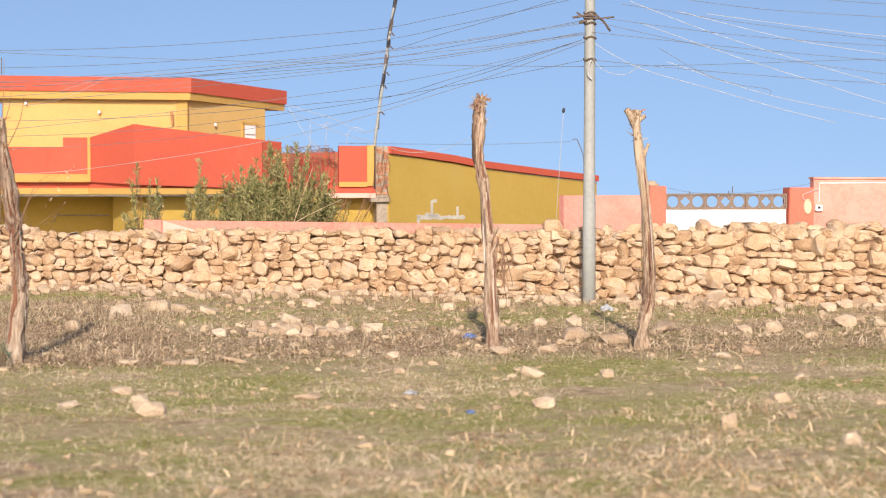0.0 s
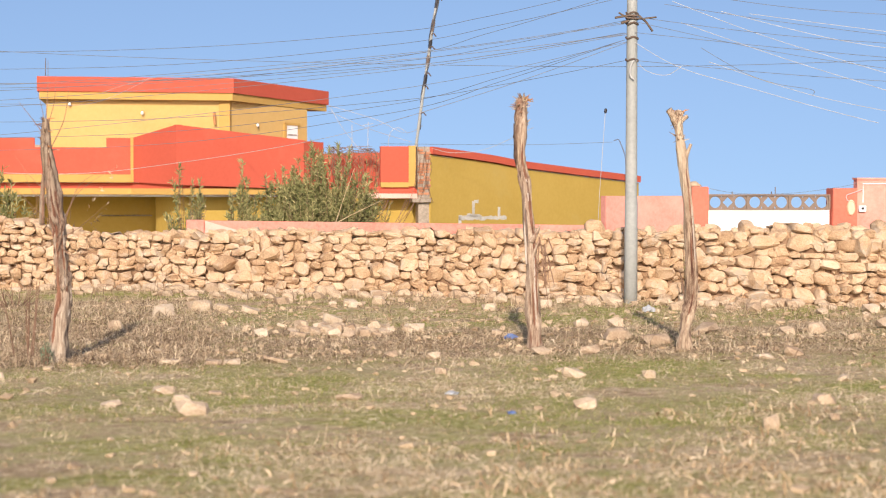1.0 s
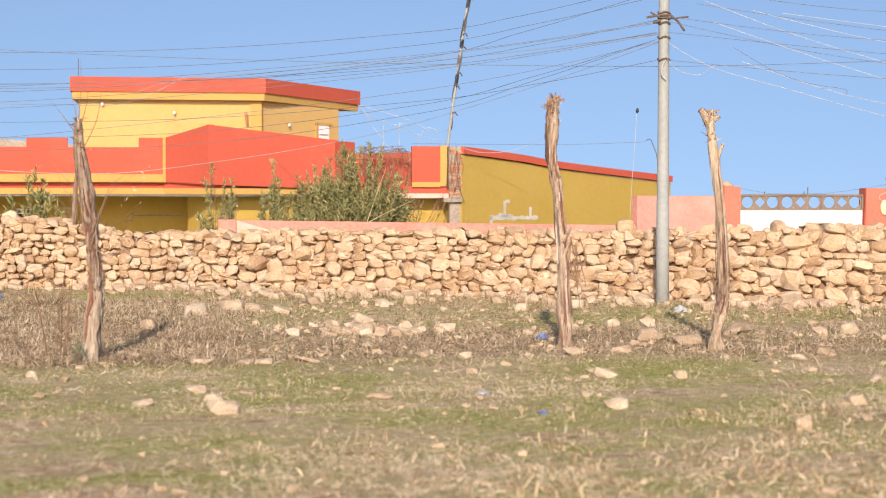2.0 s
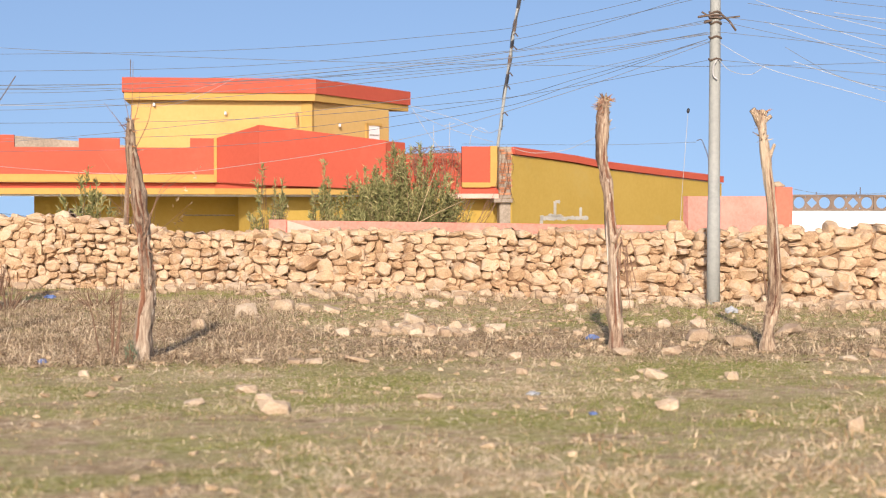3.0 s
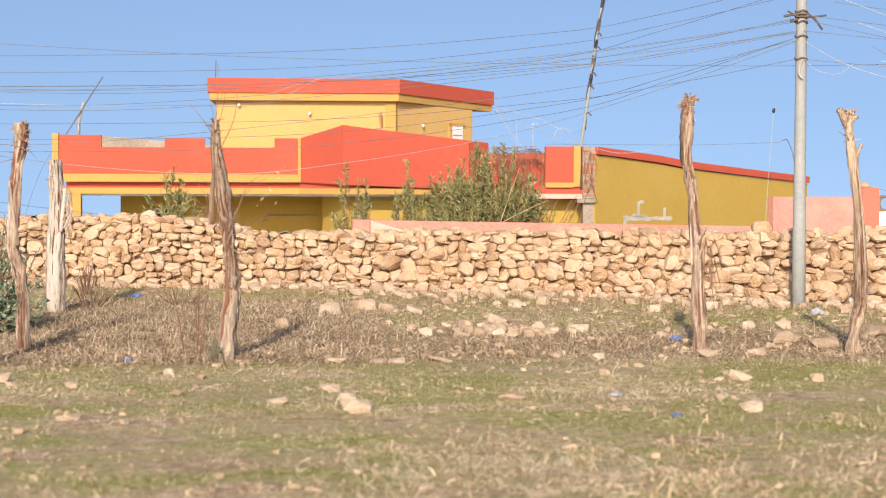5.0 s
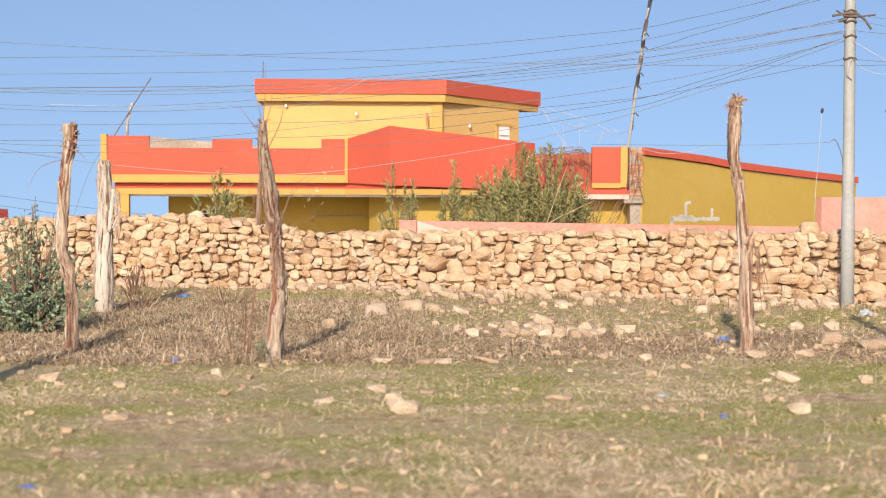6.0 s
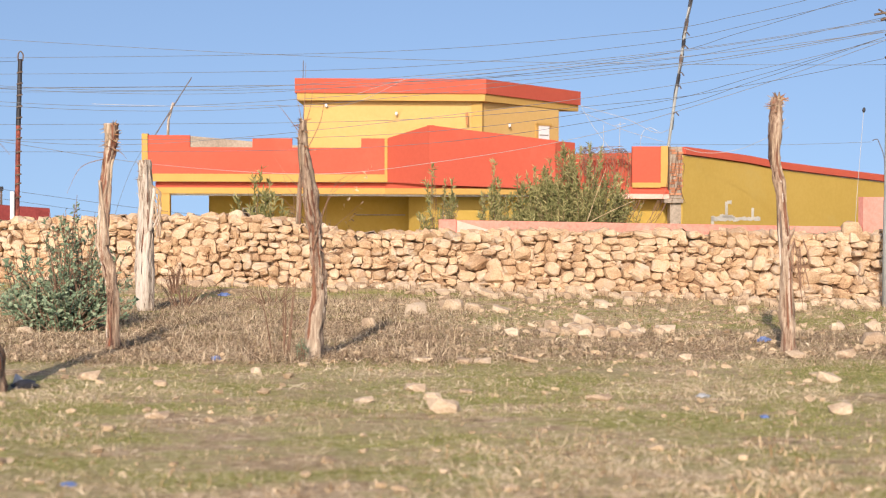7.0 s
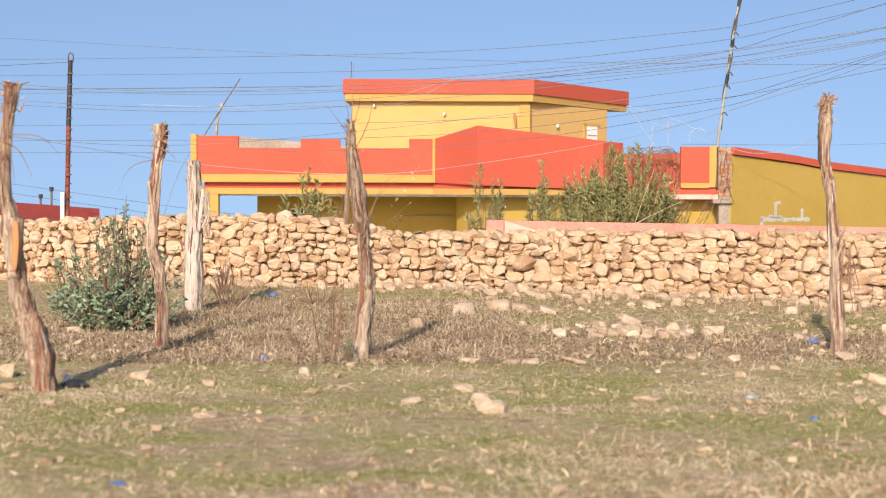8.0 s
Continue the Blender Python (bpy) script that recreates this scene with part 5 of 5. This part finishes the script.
def in_view_field(rnd, count, y0, y1, keep, left=-0.30, right=0.50):
    """Spots over the stretch of field in front of the wall, denser where keep() says so."""
    out = []
    while len(out) < count:
        y = math.sqrt(rnd.uniform(y0 * y0, y1 * y1))
        x = y * rnd.uniform(left, right)
        if y < wall_y(x) - 0.05 and rnd.random() < keep(x, y):
            out.append((x, y, 0.0))
    return out


def patch(x, y, scale, seed):
    return noise.noise(Vector((x * scale * 0.6, y * scale, seed))) * 0.5 + 0.5


def weedy(x, y):
    """Where the dead weeds stand: round the trunks and up to the wall."""
    d = 1.0 if -5.8 < x < 0.5 + 0.08 * (y - 19) and 18.7 + 0.9 * patch(x, y, 0.8, 53) < y < 30 else 0.0
    e = 0.6 if 19.6 < y < 23.2 and x >= 0.6 else 0.12
    return max(d, e) * (0.25 + patch(x, y, 1.1, 50))


def strawy(x, y):
    """Where the dry tufts are thick: the near strip, and patches further up the field."""
    near = max(0.0, min(1.0, (13.0 - y) / 2.4)) * (0.38 + 0.5 * max(0.0, min(1.0, (x + 0.5) / 3.0)))
    far = max(0.0, (patch(x, y, 0.75, 63) - 0.46) * 3.2) * (1.0 if y < 17.5 else 0.45)
    return 0.03 + max(near * (0.45 + patch(x, y, 1.3, 64)), far)


def grassy(x, y):
    return max(0.04, (patch(x, y, 0.62, 65) - 0.36) * 3) * (0.35 if y < 12.2 or 19.6 < y < 23.8 else 1.0)


grass = random.Random(60)
blade_field("dry_grass", "clumps of bent dry straw over the field", in_view_field(grass, 2300, 9.3, 20.5, strawy), 15, 0.070, 0.0022, 1.15, M_DRY, 62, 0.05, 0.4)
blade_field("lying_straw", "flattened dry stalks lying on the field", in_view_field(grass, 5600, 9.3, 27, lambda x, y: 0.12 + strawy(x, y)), 9, 0.10, 0.0026, 1.40, M_DRY, 64, 0.13, 0.1)
blade_field("dry_leaf_tufts", "curled broad dry leaves in brown and straw tufts", in_view_field(grass, 420, 9.3, 14.5, lambda x, y: strawy(x, y) * (1.0 if x > 2 else 0.25)), 10, 0.10, 0.0055, 0.9, M_HAY, 63, 0.06, 0.55)
blade_field("green_grass", "short green grass between the straw", in_view_field(grass, 9000, 9.5, 27, grassy), 10, 0.030, 0.0022, 0.6, M_GREEN, 66, 0.08)
blade_field("field_stubble", "short grey-brown stubble over the whole field", in_view_field(grass, 9000, 9.4, 30, lambda x, y: 0.6), 8, 0.045, 0.0022, 1.1, M_HAY, 67, 0.10)
blade_field("dead_weeds", "brown dead weeds round the trunks and near the wall", in_view_field(grass, 6200, 18.7, 31, weedy), 12, 0.12, 0.0030, 1.05, M_DEAD, 68, 0.09, 0.5)
blade_field("tall_weeds", "shin-high brown dead weeds in a tangled stand", in_view_field(grass, 1100, 18.9, 27, lambda x, y: max(0.0, patch(x, y, 1.3, 51) - 0.36) * 3 if -3.4 < x < 0.5 + 0.5 * patch(x, y, 2, 52) else 0.02), 10, 0.19, 0.0028, 0.95, M_DEAD, 71, 0.10, 0.6)
blade_field("weed_straw", "pale dead stalks tangled in the weeds", in_view_field(grass, 900, 18.7, 31, weedy), 7, 0.17, 0.0030, 0.8, M_DRY, 69, 0.10, 0.5)
blade_field("dry_stalks", "single upright dry stalks", in_view_field(grass, 220, 11, 30, lambda x, y: patch(x, y, 0.9, 69)), 3, 0.20, 0.0022, 0.35, M_DRY, 70, 0.05)
blade_field("dead_leaves", "curled brown dead leaves among the weeds", in_view_field(grass, 3400, 18.8, 30, weedy), 5, 0.08, 0.008, 1.0, M_DEAD, 76, 0.12, 0.6)
blade_field("wall_weeds", "thin pale weeds along the foot of the stone wall", [(x, wall_y(x) - grass.uniform(0.05, 2.2), 0) for x in [grass.uniform(-8, 14) for k in range(1300)]], 5, 0.15, 0.0035, 0.6, M_DEAD, 72)

# ---- loose stones ----
ROCKS_A = [(0.40, 14.95, 0.28, 0.45), (0.34, 15.98, 0.16, 0.50), (0.19, 16.71, 0.19, 0.45), (0.66, 16.56, 0.12, 0.50), (-0.27, 15.69, 0.17, 0.35), (1.81, 15.86, 0.22, 0.30), (1.43, 19.46, 0.27, 0.25), (0.29, 19.35, 0.24, 0.30), (0.75, 19.30, 0.18, 0.35), (0.94, 19.33, 0.19, 0.35), (-0.35, 24.14, 0.21, 0.70), (2.98, 17.89, 0.12, 0.60), (4.21, 17.32, 0.23, 0.50), (3.75, 14.99, 0.19, 0.60), (4.91, 17.05, 0.14, 0.60), (4.44, 19.81, 0.21, 0.45), (5.03, 19.92, 0.21, 0.50), (5.84, 21.74, 0.34, 0.50)]
ROCKS_B = [(6.28, 23.43, 0.19, 0.80), (6.19, 21.18, 0.35, 0.40), (7.29, 19.44, 0.22, 0.55), (6.85, 19.16, 0.19, 0.35), (8.66, 22.25, 0.24, 0.70), (8.67, 20.99, 0.15, 0.60), (8.27, 22.30, 0.18, 0.65), (5.88, 14.89, 0.21, 0.50), (4.90, 13.54, 0.12, 1.10), (5.44, 12.40, 0.14, 0.75), (5.58, 13.93, 0.09, 0.70), (6.82, 16.81, 0.15, 0.50), (9.89, 22.81, 0.29, 0.60), (10.34, 22.69, 0.17, 0.70), (7.13, 22.23, 0.42, 0.35), (5.87, 23.70, 0.19, 0.65), (4.48, 22.60, 0.13, 0.70), (3.52, 23.37, 0.26, 0.45)]
ROCKS_C = [(2.60, 24.93, 0.28, 0.60), (1.58, 26.65, 0.25, 0.60), (0.86, 27.42, 0.38, 0.50), (1.20, 27.33, 0.29, 0.40), (0.31, 26.43, 0.30, 0.70), (3.18, 19.62, 0.15, 0.60), (2.73, 19.83, 0.15, 0.50), (-2.98, 17.55, 0.20, 0.45), (-2.22, 17.01, 0.13, 0.50), (-1.42, 18.38, 0.12, 0.60), (-1.95, 14.75, 0.19, 0.30), (-4.28, 17.65, 0.14, 1.10), (-4.00, 16.45, 0.16, 0.60), (-4.70, 22.90, 0.17, 0.60), (-2.08, 15.11, 0.07, 0.70), (-3.43, 15.63, 0.10, 0.40)]
rock_kinds = [mesh_of(rock_mesh(500 + k, (1, 1, 1), 24, 0.85), "stone", M_ROCK, False) for k in range(12)]
rock_rnd = random.Random(80)


def field_stone(x, y, size, ratio, label="pale limestone lying loose in the field"):
    o = new("field_stone", rock_rnd.choice(rock_kinds))
    o.matrix_basis = pose(x, y, ground_z(x, y) + size * ratio * 0.30, rock_rnd.uniform(-8, 8), rock_rnd.uniform(-8, 8), rock_rnd.uniform(-18, 18)) @ Matrix.Diagonal((size * 1.1, size * 0.8, size * ratio * 1.15, 1))
    tagged(o, label, "stone", "loose field stones")


for row in ROCKS_A + ROCKS_B + ROCKS_C:
    field_stone(*row)
# heap of small stones in the middle of the field
for k in range(52):
    field_stone(2.55 + rock_rnd.gauss(0, 0.42), 23.0 + rock_rnd.gauss(0, 0.45), rock_rnd.uniform(0.08, 0.22), rock_rnd.uniform(0.5, 0.8), "pale stone in a low heap in the field")
# stones fallen from the wall
for k in range(150):
    x = rock_rnd.uniform(-1.5, 13.5)
    field_stone(x, wall_y(x) - abs(rock_rnd.gauss(0.1, 0.9)) - 0.12, rock_rnd.uniform(0.08, 0.25), rock_rnd.uniform(0.45, 0.75), "stone fallen from the dry stone wall")

# a low bank of small rubble along the foot of the wall
for k in range(110):
    x = rock_rnd.uniform(-6.5, 13.5)
    field_stone(x, wall_y(x) - abs(rock_rnd.gauss(0, 0.3)) - 0.06, rock_rnd.uniform(0.10, 0.26), rock_rnd.uniform(0.5, 0.8), "tan rubble stone at the foot of the stone wall")


def build_pebbles():
    rnd = random.Random(90)
    kinds = [bmesh_arrays(rock_mesh(600 + k, (1, 1, 1), 11, 0.4)) for k in range(8)]
    verts, faces, count = [], [], 0
    spots = in_view_field(rnd, 460, 10, 21, lambda x, y: 0.2 + patch(x, y, 0.7, 91)) + in_view_field(rnd, 1700, 20, 32, lambda x, y: (0.3 + patch(x, y, 0.8, 92)) * (0.35 if x < 0 else 1.0))
    for x, y, _ in spots:
        s = rnd.choice((rnd.uniform(0.02, 0.05), rnd.uniform(0.03, 0.09), rnd.uniform(0.05, 0.13)))
        m = np.array(pose(x, y, ground_z(x, y) + s * 0.1, rnd.uniform(-15, 15), rnd.uniform(-15, 15), rnd.uniform(0, 360)) @ Matrix.Diagonal((s * 1.2, s, s * 0.65, 1)))
        v, f = rnd.choice(kinds)
        verts.append(v @ m[:3, :3].T + m[:3, 3])
        faces += [tuple(i + count for i in q) for q in f]
        count += len(v)
    tagged(part("pebbles", (np.concatenate(verts).tolist(), faces), M_PEBBLE), "small pale stones strewn over the field", "pebbles", kind="stuff")


build_pebbles()


# ---- litter ----
def crumpled(name, label, place, size, material, seed):
    bm = bmesh.new()
    bmesh.ops.create_icosphere(bm, subdivisions=2, radius=0.5)
    for v in bm.verts:
        v.co *= 1 + 0.55 * noise.noise(v.co * 3.1 + Vector((seed, 0, 0)))
        v.co = Vector((v.co.x * size[0], v.co.y * size[1], max(v.co.z * size[2], -size[2] * 0.3)))
    o = part(name, bm, material)
    o.location = (place[0], place[1], ground_z(*place) + size[2] * 0.28)
    tagged(o, label, "litter", "litter")


# low black lump on the dark spot beside the crooked trunk
crumpled("plastic_bag", "crumpled black lump at a trunk's foot", (-3.44, 16.75), (0.24, 0.2, 0.10), M_BLACK, 8)
crumpled("plastic_bag", "small torn whitish bag at a trunk's foot", (-3.52, 16.85), (0.10, 0.1, 0.16), M_BAG, 9)
crumpled("plastic_bag", "crumpled greyish white plastic bag near the pole", (7.47, 26.0), (0.20, 0.18, 0.12), M_BAG, 1)
crumpled("plastic_scrap", "blue plastic scrap in the weeds", (4.52, 21.9), (0.15, 0.12, 0.10), M_BLUE, 2)
crumpled("plastic_scrap", "blue plastic scrap lying in the grass", (3.03, 14.63), (0.09, 0.09, 0.03), M_BLUE, 3)
crumpled("plastic_scrap", "pale blue plastic scrap lying in the grass", (2.79, 16.17), (0.12, 0.12, 0.04), M_BAG, 4)
crumpled("plastic_scrap", "blue plastic scrap near the wall", (-2.91, 30.6), (0.18, 0.12, 0.08), M_BLUE, 5)
crumpled("plastic_scrap", "blue plastic scrap in the dead weeds", (-1.94, 19.5), (0.12, 0.12, 0.07), M_BLUE, 6)
crumpled("plastic_scrap", "blue plastic scrap lying in the grass", (-2.06, 11.4), (0.10, 0.10, 0.03), M_BLUE, 7)
